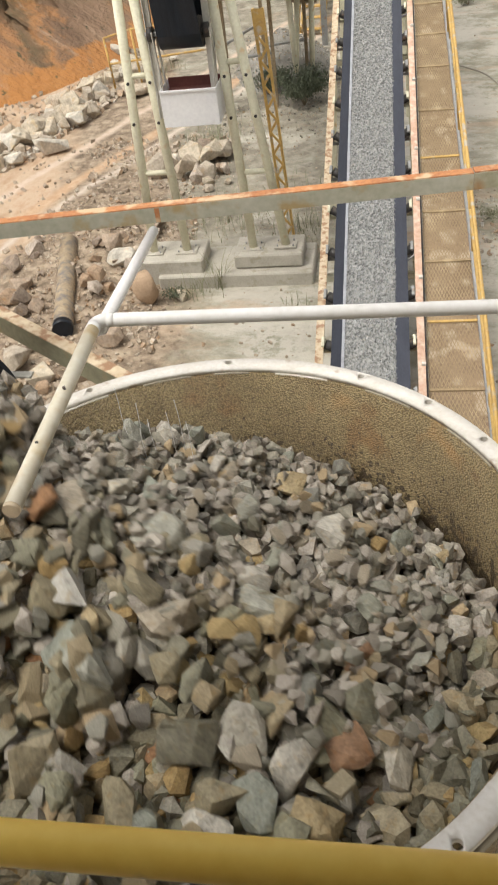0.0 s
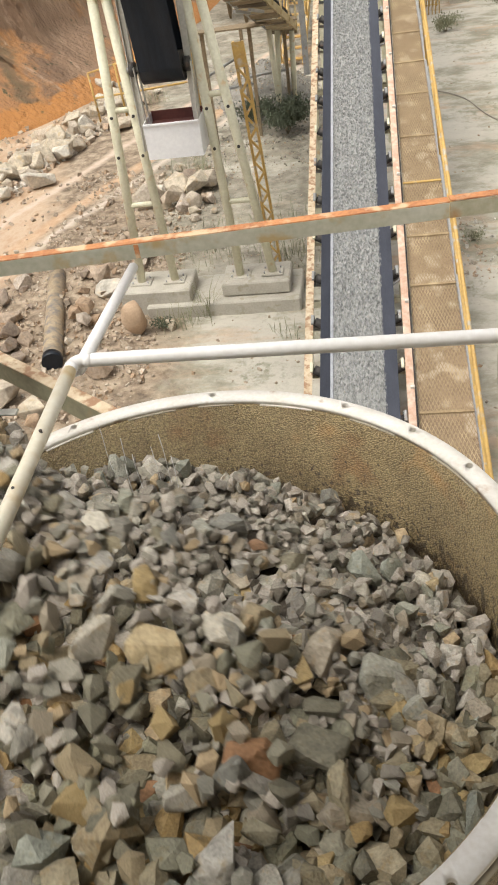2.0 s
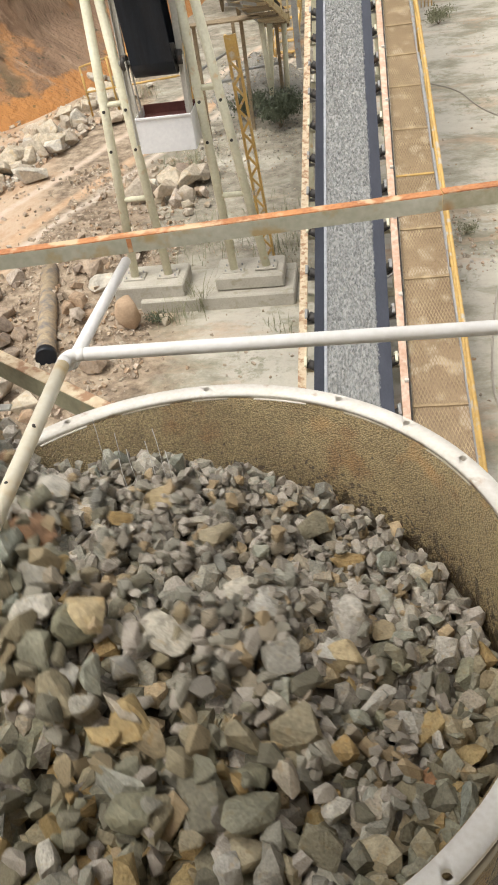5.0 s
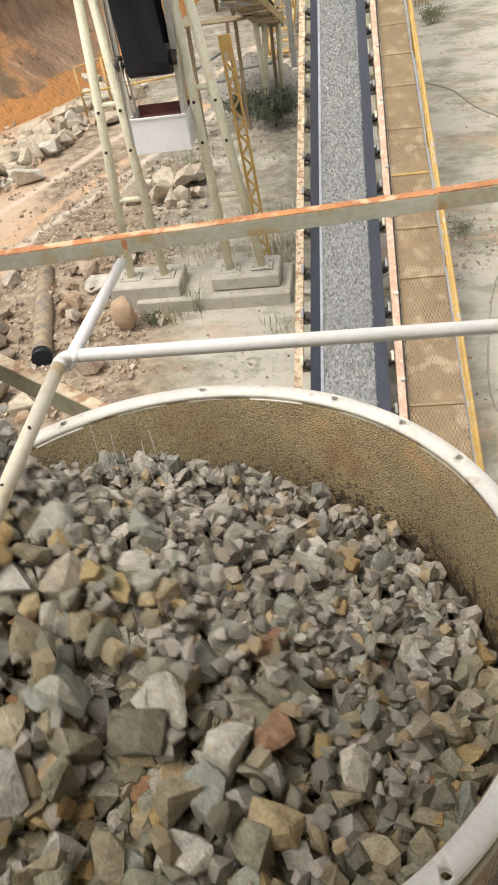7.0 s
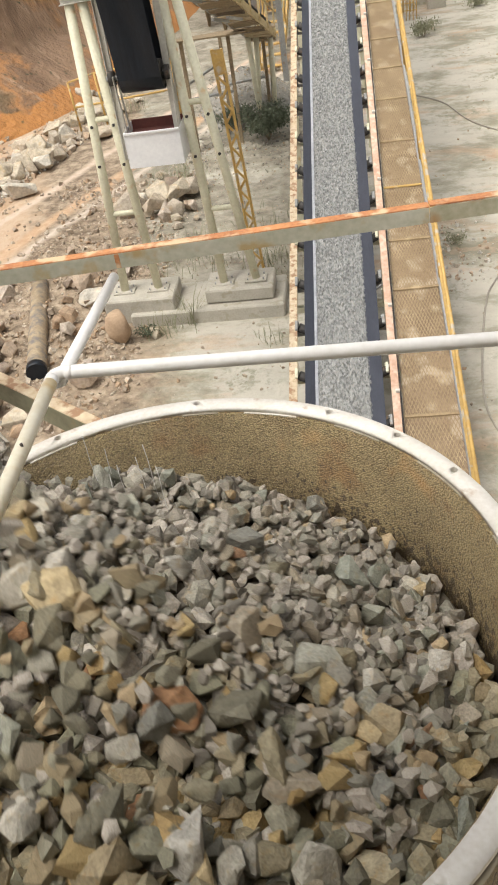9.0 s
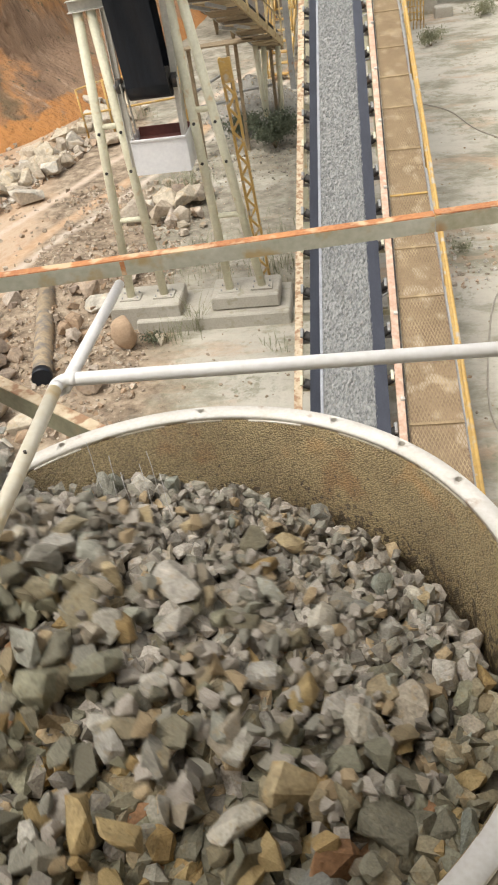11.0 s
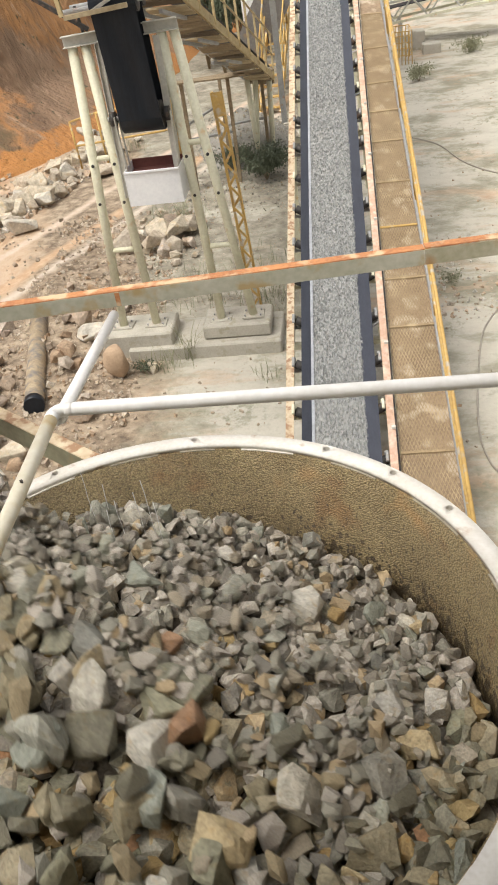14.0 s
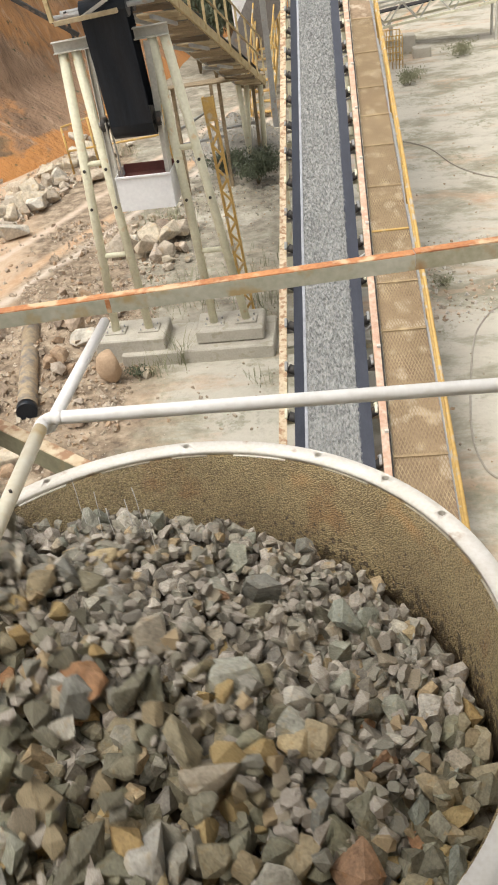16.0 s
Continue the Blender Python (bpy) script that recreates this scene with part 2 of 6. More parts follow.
M_CHUTE = mat("worn_dark_grey_steel", (0.23, 0.215, 0.20), (0.13, 0.12, 0.115), 0.6, 0.2, 20, 2, 0.2, 0.004, third=(0.28, 0.20, 0.13), third_at=0.62)
M_PLATE = mat("wet_grey_green_steel", (0.11, 0.125, 0.115), (0.06, 0.07, 0.066), 0.45, 0.2, 30, 4, 0.2, 0.003, third=(0.14, 0.11, 0.08), third_at=0.64)
M_RED = mat("dark_red_primer", (0.20, 0.07, 0.055), (0.13, 0.045, 0.04), 0.7, 0, 30, 4, 0.2, 0.003)
M_PINK = mat("faded_salmon_stringer_paint", (0.68, 0.47, 0.35), (0.52, 0.31, 0.21), 0.65, 0, 30, 7, 0.25, 0.003, third=(0.70, 0.60, 0.48), third_at=0.58, soft_edge=0.1)
M_CREAM = mat("chipped_cream_stringer_paint", (0.70, 0.60, 0.43), (0.50, 0.36, 0.22), 0.65, 0, 30, 9, 0.25, 0.003, third=(0.36, 0.21, 0.12), third_at=0.555)
M_MESH = mat("muddy_expanded_metal", (0.46, 0.345, 0.20), (0.29, 0.205, 0.115), 0.75, 0.1, 40, 3, 0.3, 0.004, third=(0.52, 0.40, 0.24), third_at=0.60)
M_MUD = mat("dried_mud", (0.38, 0.275, 0.18), (0.22, 0.155, 0.10), 0.9, 0, 30, 2.5, 0.5, 0.01, third=(0.52, 0.42, 0.31), third_at=0.60, soft_edge=0.04)
M_CONC = mat("stained_concrete", (0.50, 0.47, 0.40), (0.38, 0.35, 0.29), 0.85, 0, 40, 4, 0.4, 0.006, third=(0.36, 0.33, 0.25), third_at=0.62)
M_WOOD = mat("weathered_planks", (0.34, 0.26, 0.16), (0.16, 0.12, 0.075), 0.85, 0, 22, 3, 0.4, 0.005, vary=1.0, stretch=(1, 8, 1))
M_WOOD_DARK = mat("dark_damp_planks", (0.17, 0.125, 0.08), (0.07, 0.05, 0.032), 0.85, 0, 22, 3, 0.4, 0.005, vary=1.0, stretch=(1, 8, 1))
M_WOOD_PALE = mat("sun_bleached_planks", (0.50, 0.41, 0.27), (0.33, 0.26, 0.16), 0.85, 0, 22, 3, 0.4, 0.005, vary=1.0, stretch=(1, 8, 1))
M_LOG = mat("old_rusty_pipe", (0.48, 0.38, 0.25), (0.28, 0.21, 0.14), 0.75, 0.1, 30, 5, 0.4, 0.005, third=(0.19, 0.175, 0.165), third_at=0.57, soft_edge=0.12)
M_RAILING = mat("dirty_cream_railing_paint", (0.60, 0.49, 0.28), (0.44, 0.33, 0.17), 0.65, 0, 30, 5, 0.2, 0.003, third=(0.40, 0.27, 0.14), third_at=0.63)
M_LEAF = mat("dusty_green_leaves", (0.13, 0.15, 0.095), (0.07, 0.085, 0.05), 0.7, 0, 30, 6, 0.1, 0.003)
M_DRYGRASS = mat("dusty_weeds", (0.30, 0.30, 0.19), (0.20, 0.20, 0.12), 0.8, 0, 30, 6, 0.1, 0.003)
M_HOSE = mat("dusty_hose", (0.42, 0.38, 0.32), (0.3, 0.27, 0.22), 0.7, 0, 30, 5, 0.1, 0.002)
M_WATER = bpy.data.materials.new("falling_water")
M_WATER.use_nodes = True
wb = M_WATER.node_tree.nodes["Principled BSDF"]
wb.inputs["Base Color"].default_value, wb.inputs["Roughness"].default_value = (0.93, 0.92, 0.90, 1), 0.25
wb.inputs["Transmission Weight"].default_value, wb.inputs["IOR"].default_value = 0.45, 1.33


def ground_material():
    """Quarry floor: grey-beige silt with damp patches, a pinkish track to one side and brown soil on the bank between."""
    m = mat("quarry_floor", (0.47, 0.42, 0.34), (0.30, 0.265, 0.21), 0.92, 0, 18, 0.9, 0.8, 0.05, third=(0.33, 0.30, 0.245), third_at=0.57, light=(0.58, 0.53, 0.45))
    n, l = m.node_tree.nodes, m.node_tree.links
    b = n["Principled BSDF"]
    co = next(x for x in n if x.bl_idname == "ShaderNodeTexCoord")
    sep = n.new("ShaderNodeSeparateXYZ")
    l.new(co.outputs["Object"], sep.inputs[0])

    def calc(op, a, c):
        x = n.new("ShaderNodeMath")
        x.operation = op
        for k, v in enumerate((a, c)):
            if isinstance(v, (int, float)):
                x.inputs[k].default_value = v
            else:
                l.new(v, x.inputs[k])
        return x.outputs[0]

    def cloud(scale, detail=6, stretch=(1, 1, 1), turn=0.0):
        mp, t = n.new("ShaderNodeMapping"), n.new("ShaderNodeTexNoise")
        mp.inputs["Scale"].default_value, mp.inputs["Rotation"].default_value = stretch, (0, 0, turn)
        t.inputs["Scale"].default_value, t.inputs["Detail"].default_value, t.inputs["Roughness"].default_value = scale, detail, 0.68
        l.new(co.outputs["Object"], mp.inputs[0])
        l.new(mp.outputs[0], t.inputs["Vector"])
        return t.outputs["Fac"]

    def ramp(fac, stops):
        r = n.new("ShaderNodeValToRGB")
        el = r.color_ramp.elements
        while len(el) < len(stops):
            el.new(0.5)
        for e, (p, c) in zip(el, stops):
            e.position, e.color = p, (*c, 1)
        l.new(fac, r.inputs[0])
        return r.outputs[0]

    def blend(fac, a, c):
        x = n.new("ShaderNodeMixRGB")
        l.new(fac, x.inputs[0])
        l.new(a, x.inputs[1])
        l.new(c, x.inputs[2])
        return x.outputs[0]

    def clamp(v):
        return calc("MINIMUM", calc("MAXIMUM", v, 0.0), 1.0)

    silt = b.inputs["Base Color"].links[0].from_socket
    # distance past the track's edge
    edge = calc("SUBTRACT", calc("SUBTRACT", -2.2, calc("MULTIPLY", calc("SUBTRACT", sep.outputs["Y"], 9.0), 0.20)), sep.outputs["X"])
    edge = calc("ADD", edge, calc("MULTIPLY", calc("SUBTRACT", cloud(0.9), 0.5), 2.4))
    track = ramp(cloud(1.0, 12, (1.5, 0.8, 1), 0.5), [(0.34, (0.38, 0.225, 0.125)), (0.44, (0.44, 0.305, 0.195)), (0.54, (0.52, 0.395, 0.28)), (0.66, (0.43, 0.275, 0.165))])
    soil = ramp(cloud(4.0, 12), [(0.36, (0.13, 0.095, 0.065)), (0.5, (0.28, 0.215, 0.15)), (0.64, (0.46, 0.37, 0.27))])
    stain = ramp(cloud(0.6, 14, (1.0, 1.5, 1)), [(0.40, (0.57, 0.54, 0.46)), (0.49, (0.50, 0.47, 0.395)), (0.54, (0.355, 0.335, 0.26)), (0.60, (0.24, 0.225, 0.16)), (0.67, (0.44, 0.33, 0.23))])
    half = n.new("ShaderNodeValue")
    half.outputs[0].default_value = 0.8
    floor = blend(half.outputs[0], silt, stain)
    clay = ramp(cloud(3.0, 8), [(0.35, (0.42, 0.29, 0.19)), (0.65, (0.58, 0.45, 0.33))])
    floor = blend(clamp(calc("MULTIPLY", calc("SUBTRACT", cloud(0.42, 9, (0.7, 1.6, 1), 0.3), 0.54), 9.0)), floor, clay)
    scrub = calc("MULTIPLY", clamp(calc("MULTIPLY", calc("SUBTRACT", cloud(0.55, 5), 0.49), 7.0)), clamp(calc("MULTIPLY", calc("SUBTRACT", cloud(6.0, 12, (1, 0.8, 1)), 0.49), 11.0)))
    floor = blend(scrub, floor, ramp(cloud(9.0), [(0.4, (0.21, 0.21, 0.14)), (0.6, (0.33, 0.31, 0.23))]))
    # trodden grey-brown dirt between the tower and the conveyor
    dirt = calc("MULTIPLY", clamp(calc("MULTIPLY", calc("SUBTRACT", 0.3, sep.outputs["X"]), 2.0)), clamp(calc("SUBTRACT", sep.outputs["Y"], 9.2)))
    dirt = calc("MULTIPLY", dirt, clamp(calc("MULTIPLY", calc("SUBTRACT", cloud(1.3, 10), 0.34), 6.0)))
    floor = blend(dirt, floor, ramp(cloud(3.2, 12), [(0.36, (0.17, 0.15, 0.115)), (0.5, (0.275, 0.25, 0.195)), (0.64, (0.39, 0.355, 0.285))]))
    col = blend(clamp(calc("MULTIPLY", edge, 2.2)), floor, soil)
    col = blend(clamp(calc("MULTIPLY", calc("SUBTRACT", calc("SUBTRACT", edge, 2.0), calc("MAXIMUM", calc("MULTIPLY", calc("SUBTRACT", 10.4, sep.outputs["Y"]), 0.9), 0.0)), 1.4)), col, track)
    # a smooth wheel stripe and the raw orange strip beside it
    side = calc("SUBTRACT", calc("MULTIPLY", calc("ADD", sep.outputs["X"], 4.98), 0.928), calc("MULTIPLY", calc("SUBTRACT", sep.outputs["Y"], 11.15), 0.371))
    side = calc("ADD", side, calc("MULTIPLY", calc("SUBTRACT", cloud(1.6), 0.5), 0.25))
    for at, wide, stops in ((-0.42, 0.22, [(0.4, (0.46, 0.30, 0.18)), (0.6, (0.54, 0.385, 0.255))]), (0.0, 0.15, [(0.4, (0.53, 0.44, 0.36)), (0.6, (0.60, 0.52, 0.43))]), (-1.5, 0.18, [(0.4, (0.54, 0.42, 0.32)), (0.6, (0.61, 0.50, 0.40))])):
        away = calc("ABSOLUTE", calc("SUBTRACT", side, at), 0.0)
        col = blend(clamp(calc("MULTIPLY", calc("SUBTRACT", wide, away), 7.0)), col, ramp(cloud(6.0), stops))
    l.new(col, b.inputs["Base Color"])
    return m


M_GROUND = ground_material()


def cliff_material():
    """Torn clay face: brown rain-streaked soil, orange ribbons of clay, an orange slump at the foot and scrubby dark patches."""
    m = mat("orange_brown_clay_cliff", (0.34, 0.215, 0.14), (0.15, 0.095, 0.065), 0.95, 0, 5, 0.9, 1.0, 0.22, light=(0.47, 0.34, 0.245), stretch=(1.3, 1.3, 0.35))
    n, l = m.node_tree.nodes, m.node_tree.links
    b = n["Principled BSDF"]
    co = next(x for x in n if x.bl_idname == "ShaderNodeTexCoord")

    def patch(scale, stretch, turn, lo, hi, colour, under):
        mp, t, e, o = n.new("ShaderNodeMapping"), n.new("ShaderNodeTexNoise"), n.new("ShaderNodeMapRange"), n.new("ShaderNodeMixRGB")
        mp.inputs["Scale"].default_value, mp.inputs["Rotation"].default_value = stretch, turn
        t.inputs["Scale"].default_value, t.inputs["Detail"].default_value, t.inputs["Roughness"].default_value = scale, 9, 0.62
        e.inputs["From Min"].default_value, e.inputs["From Max"].default_value = lo, hi
        o.inputs[2].default_value = (*colour, 1)
        l.new(co.outputs["Object"], mp.inputs[0])
        l.new(mp.outputs[0], t.inputs["Vector"])
        l.new(t.outputs["Fac"], e.inputs["Value"])
        l.new(e.outputs[0], o.inputs[0])
        l.new(under, o.inputs[1])
        return o.outputs[0], t.outputs["Fac"]

    col = b.inputs["Base Color"].links[0].from_socket
    def calc(op, a, c, e=None):
        x = n.new("ShaderNodeMath")
        x.operation = op
        for k, v in enumerate((a, c) if e is None else (a, c, e)):
            if isinstance(v, (int, float)):
                x.inputs[k].default_value = v
            else:
                l.new(v, x.inputs[k])
        return x.outputs[0]

    # a streaked grey-brown slope lies over a torn orange one, with scrub along the seam and a fresh orange slump at the foot
    sep, wob = n.new("ShaderNodeSeparateXYZ"), n.new("ShaderNodeTexNoise")
    l.new(co.outputs["Object"], sep.inputs[0])
    wob.inputs["Scale"].default_value, wob.inputs["Detail"].default_value, wob.inputs["Roughness"].default_value = 0.9, 10, 0.65
    l.new(co.outputs["Object"], wob.inputs["Vector"])
    rough_edge = calc("SUBTRACT", wob.outputs["Fac"], 0.5)
    seam = calc("ADD", calc("ADD", sep.outputs["X"], sep.outputs["Z"]), 10.28)
    seam = calc("MULTIPLY_ADD", rough_edge, 1.7, seam)
    strata, over = n.new("ShaderNodeValToRGB"), n.new("ShaderNodeMixRGB")
    stops = [(0.0, (0.30, 0.17, 0.08)), (0.16, (0.45, 0.215, 0.075)), (0.25, (0.36, 0.18, 0.075)), (0.29, (0.13, 0.10, 0.05)), (0.34, (0.19, 0.12, 0.06)), (0.38, (0.44, 0.21, 0.075)), (0.42, (0.20, 0.125, 0.075)), (0.47, (0.27, 0.175, 0.11)), (0.60, (0.29, 0.19, 0.12)), (0.68, (0.46, 0.225, 0.08)), (0.80, (0.42, 0.22, 0.095)), (1.0, (0.34, 0.21, 0.13))]
    el = strata.color_ramp.elements
    while len(el) < len(stops):
        el.new(0.5)
    for e, (p, c) in zip(el, stops):
        e.position, e.color = p, (*c, 1)
    l.new(calc("MULTIPLY_ADD", seam, 1 / 4.5, 2.0 / 4.5), strata.inputs[0])
    over.inputs[0].default_value = 0.82
    l.new(col, over.inputs[1])
    l.new(strata.outputs[0], over.inputs[2])
    col = over.outputs[0]
    # rills that run down the slope

    def rills(scale, lo, hi, colour, under):
        along, across, up = (0.695, -0.194, -0.692), (0.27, 0.963, 0.0), (0.667, -0.187, 0.722)
        comb = n.new("ShaderNodeCombineXYZ")
        for k, (axis, f) in enumerate(((along, 0.16), (across, 1.0), (up, 1.0))):
            dot = n.new("ShaderNodeVectorMath")
            dot.operation, dot.inputs[1].default_value = "DOT_PRODUCT", [a * f for a in axis]
            l.new(co.outputs["Object"], dot.inputs[0])
            l.new(dot.outputs["Value"], comb.inputs[k])
        t, e, o = n.new("ShaderNodeTexNoise"), n.new("ShaderNodeMapRange"), n.new("ShaderNodeMixRGB")
        t.inputs["Scale"].default_value, t.inputs["Detail"].default_value, t.inputs["Roughness"].default_value = scale, 8, 0.65
        e.inputs["From Min"].default_value, e.inputs["From Max"].default_value, e.inputs["To Max"].default_value = lo, hi, 0.75
        o.inputs[2].default_value = (*colour, 1)
        l.new(comb.outputs[0], t.inputs["Vector"])
        l.new(t.outputs["Fac"], e.inputs["Value"])
        l.new(e.outputs[0], o.inputs[0])
        l.new(under, o.inputs[1])
        return o.outputs[0]

    col = rills(2.0, 0.50, 0.66, (0.17, 0.105, 0.065), col)
    col = rills(3.1, 0.56, 0.72, (0.50, 0.36, 0.25), col)
    slump = n.new("ShaderNodeMixRGB")
    foot = calc("MULTIPLY_ADD", rough_edge, 1.2, sep.outputs["Z"])
    foot = calc("MINIMUM", calc("MAXIMUM", calc("MULTIPLY", calc("SUBTRACT", -3.27, foot), 9.0), 0.0), 0.85)
    l.new(foot, slump.inputs[0])
    l.new(col, slump.inputs[1])
    slump.inputs[2].default_value = (0.46, 0.205, 0.06, 1)
    col, _ = patch(2.4, (1, 1, 1), (0.0, 0.0, 0.0), 0.62, 0.68, (0.085, 0.08, 0.042), slump.outputs[0])
    l.new(col, b.inputs["Base Color"])
    return m


M_CLIFF = cliff_material()

# ---- mesh helpers ----
def part(name, bm, material, parent=None, label="", smooth=False):
    me = bpy.data.meshes.new(name)
    bm.to_mesh(me)
    bm.free()
    me.materials.append(material)
    if smooth:
        me.polygons.foreach_set("use_smooth", [True] * len(me.polygons))
    ob = new(name, me)
    ob.parent = parent
    if label:
        tagged(ob, label)
    return ob


def box(bm, lo, hi, bevel=0.0, m=None):
    """A bevelled block from corner lo to corner hi, added to bm."""
    lo, hi = Vector(lo), Vector(hi)
    mm = Matrix.Translation((lo + hi) / 2) @ Matrix.Diagonal((*(hi - lo), 1))
    made = bmesh.ops.create_cube(bm, size=1, matrix=(m @ mm) if m else mm)
    if bevel:
        edges = list({e for v in made["verts"] for e in v.link_edges})
        bmesh.ops.bevel(bm, geom=edges, offset=bevel, segments=1, affect="EDGES")
    return bm


def tube(bm, pts, r, sides=12, r2=None, cap=True):
    """A round bar along a polyline, mitred at its bends."""
    pts = [Vector(p) for p in pts]
    rings, side = [], None
    for i, p in enumerate(pts):
        a = (pts[i] - pts[i - 1]).normalized() if i else None
        b = (pts[i + 1] - pts[i]).normalized() if i + 1 < len(pts) else None
        d = (a or b) if not (a and b) else (a + b).normalized()
        if side is None:
            side = d.orthogonal().normalized()
        side = (side - d * side.dot(d)).normalized()
        up = d.cross(side)
        rr = r if r2 is None else r + (r2 - r) * i / (len(pts) - 1)
        rings.append([bm.verts.new(p + rr * (math.cos(t) * side + math.sin(t) * up)) for t in [2 * math.pi * j / sides for j in range(sides)]])
    for u, v in zip(rings, rings[1:]):
        for j in range(sides):
            f = bm.faces.new((u[j], u[(j + 1) % sides], v[(j + 1) % sides], v[j]))
            f.smooth = True
    if cap:
        bm.faces.new(rings[0][::-1])
        bm.faces.new(rings[-1])
    return bm


def beam(bm, a, b, w, h, up=(0, 0, 1), bevel=0.004):
    """A rectangular bar from a to b, w wide and h high."""
    a, b = Vector(a), Vector(b)
    d = b - a
    y = d.normalized()
    x = y.cross(Vector(up)).normalized()
    z = x.cross(y)
    m = Matrix((x, y, z)).transposed().to_4x4()
    m.translation = a
    return box(bm, (-w / 2, 0, -h / 2), (w / 2, d.length, h / 2), bevel, m)


def channel(bm, a, b, w, h, t=0.012, up=(0, 0, 1)):
    """A steel channel from a to b: a web with two flanges."""
    a, b, u = Vector(a), Vector(b), Vector(up)
    d = (b - a).normalized()
    x = d.cross(u).normalized()
    z = x.cross(d)
    beam(bm, a, b, t, h, up, 0.002)
    for s in (-1, 1):
        o = z * s * (h - t) / 2 + x * (w - t) / 2
        beam(bm, a + o, b + o, w - t, t, up, 0.002)
    return bm


def lathe(bm, profile, sides=96):
    """A closed solid of revolution round z from (radius, height) pairs."""
    rings = [[bm.verts.new((r * math.cos(a), r * math.sin(a), z)) for a in [2 * math.pi * j / sides for j in range(sides)]] for r, z in profile]
    for u, v in zip(rings, rings[1:] + rings[:1]):
        for j in range(sides):
            bm.faces.new((u[j], u[(j + 1) % sides], v[(j + 1) % sides], v[j])).smooth = True
    return bm


def rock_verts(bm, rng, size, flat=0.7, m=None, corners=11, edge=0.0):
    """One broken stone: the hull of a few random corners, so that it has flat facets and sharp edges."""
    tmp = bmesh.new()
    st = Vector((rng.uniform(0.85, 1.3), rng.uniform(0.7, 1.0), rng.uniform(flat - 0.15, flat + 0.15)))
    for _ in range(corners):
        n = Vector((rng.gauss(0, 1), rng.gauss(0, 1), rng.gauss(0, 1)))
        k = max(abs(n.x), abs(n.y), abs(n.z))
        n = (n / k * 0.86).lerp(n.normalized(), 0.34) * rng.uniform(0.86, 1.05)
        tmp.verts.new((n.x * st.x * size, n.y * st.y * size, n.z * st.z * size))
    hull = bmesh.ops.convex_hull(tmp, input=tmp.verts)
    bmesh.ops.delete(tmp, geom=list({v for v in hull["geom_interior"] + hull["geom_unused"] if isinstance(v, bmesh.types.BMVert)}), context="VERTS")
    bmesh.ops.dissolve_limit(tmp, angle_limit=0.30, verts=tmp.verts, edges=tmp.edges)
    if edge:
        bmesh.ops.bevel(tmp, geom=list(tmp.edges), offset=edge * size, segments=1, affect="EDGES")
    bmesh.ops.triangulate(tmp, faces=tmp.faces)
    bmesh.ops.recalc_face_normals(tmp, faces=tmp.faces)
    if m:
        bmesh.ops.transform(tmp, matrix=m, verts=tmp.verts)
    tmp.verts.index_update()
    ids = [bm.verts.new(v.co) for v in tmp.verts]
    for f in tmp.faces:
        bm.faces.new([ids[v.index] for v in f.verts])
    tmp.free()
    return bm


def rock_mesh(name, seed, material, size=1.0, flat=0.7, corners=13, edge=0.10):
    bm = bmesh.new()
    rock_verts(bm, random.Random(seed), size, flat, corners=corners, edge=edge)
    me = bpy.data.meshes.new(name)
    bm.to_mesh(me)
    bm.free()
    me.materials.append(material)
    return me


def turned(rng):
    return Euler((rng.uniform(0, 6.28), rng.uniform(0, 6.28), rng.uniform(0, 6.28))).to_matrix().to_4x4()


GROUND = -3.66

# ---- ground and cliff ----
def ground_height(x, y):
    """The quarry floor: gentle swells, a bank of loose soil by the track, and a rise towards the cliff."""
    h = 0.05 * noise.noise((x * 0.35, y * 0.35, 0)) + 0.025 * noise.noise((x * 1.3, y * 1.3, 3))
    if x < -2.0:
        bank = max(0.0, 1 - abs(x + 3.9 + 0.25 * (y - 9)) / 1.5) * max(0.0, 1 - abs(y - 9.5) / 4.0)
        h += 0.22 * bank * (1 + noise.noise((x * 2.2, y * 2.2, 5)))
    return h


def build_ground():
    bm = bmesh.new()
    xs = [-300, -120, -50, -25] + [-14 + 0.22 * i for i in range(105)] + [12, 18, 30, 60, 140, 300]
    ys = [-200, -60, -20, -8, -4, -1, 1.5] + [3.0 + 0.22 * i for i in range(125)] + [33, 38, 48, 70, 120, 220, 400]
    grid = [[bm.verts.new((x, y, GROUND + (ground_height(x, y) if -14 <= x <= 12 and 3 <= y <= 33 else 0))) for x in xs] for y in ys]
    for u, v in zip(grid, grid[1:]):
        for j in range(len(xs) - 1):
            f = bm.faces.new((u[j], u[j + 1], v[j + 1], v[j]))
            f.smooth = True
    ob = part("ground", bm, M_GROUND)
    return tagged(ob, "dusty grey-beige quarry floor with a pinkish dirt track", "ground", kind="structure")


build_ground()


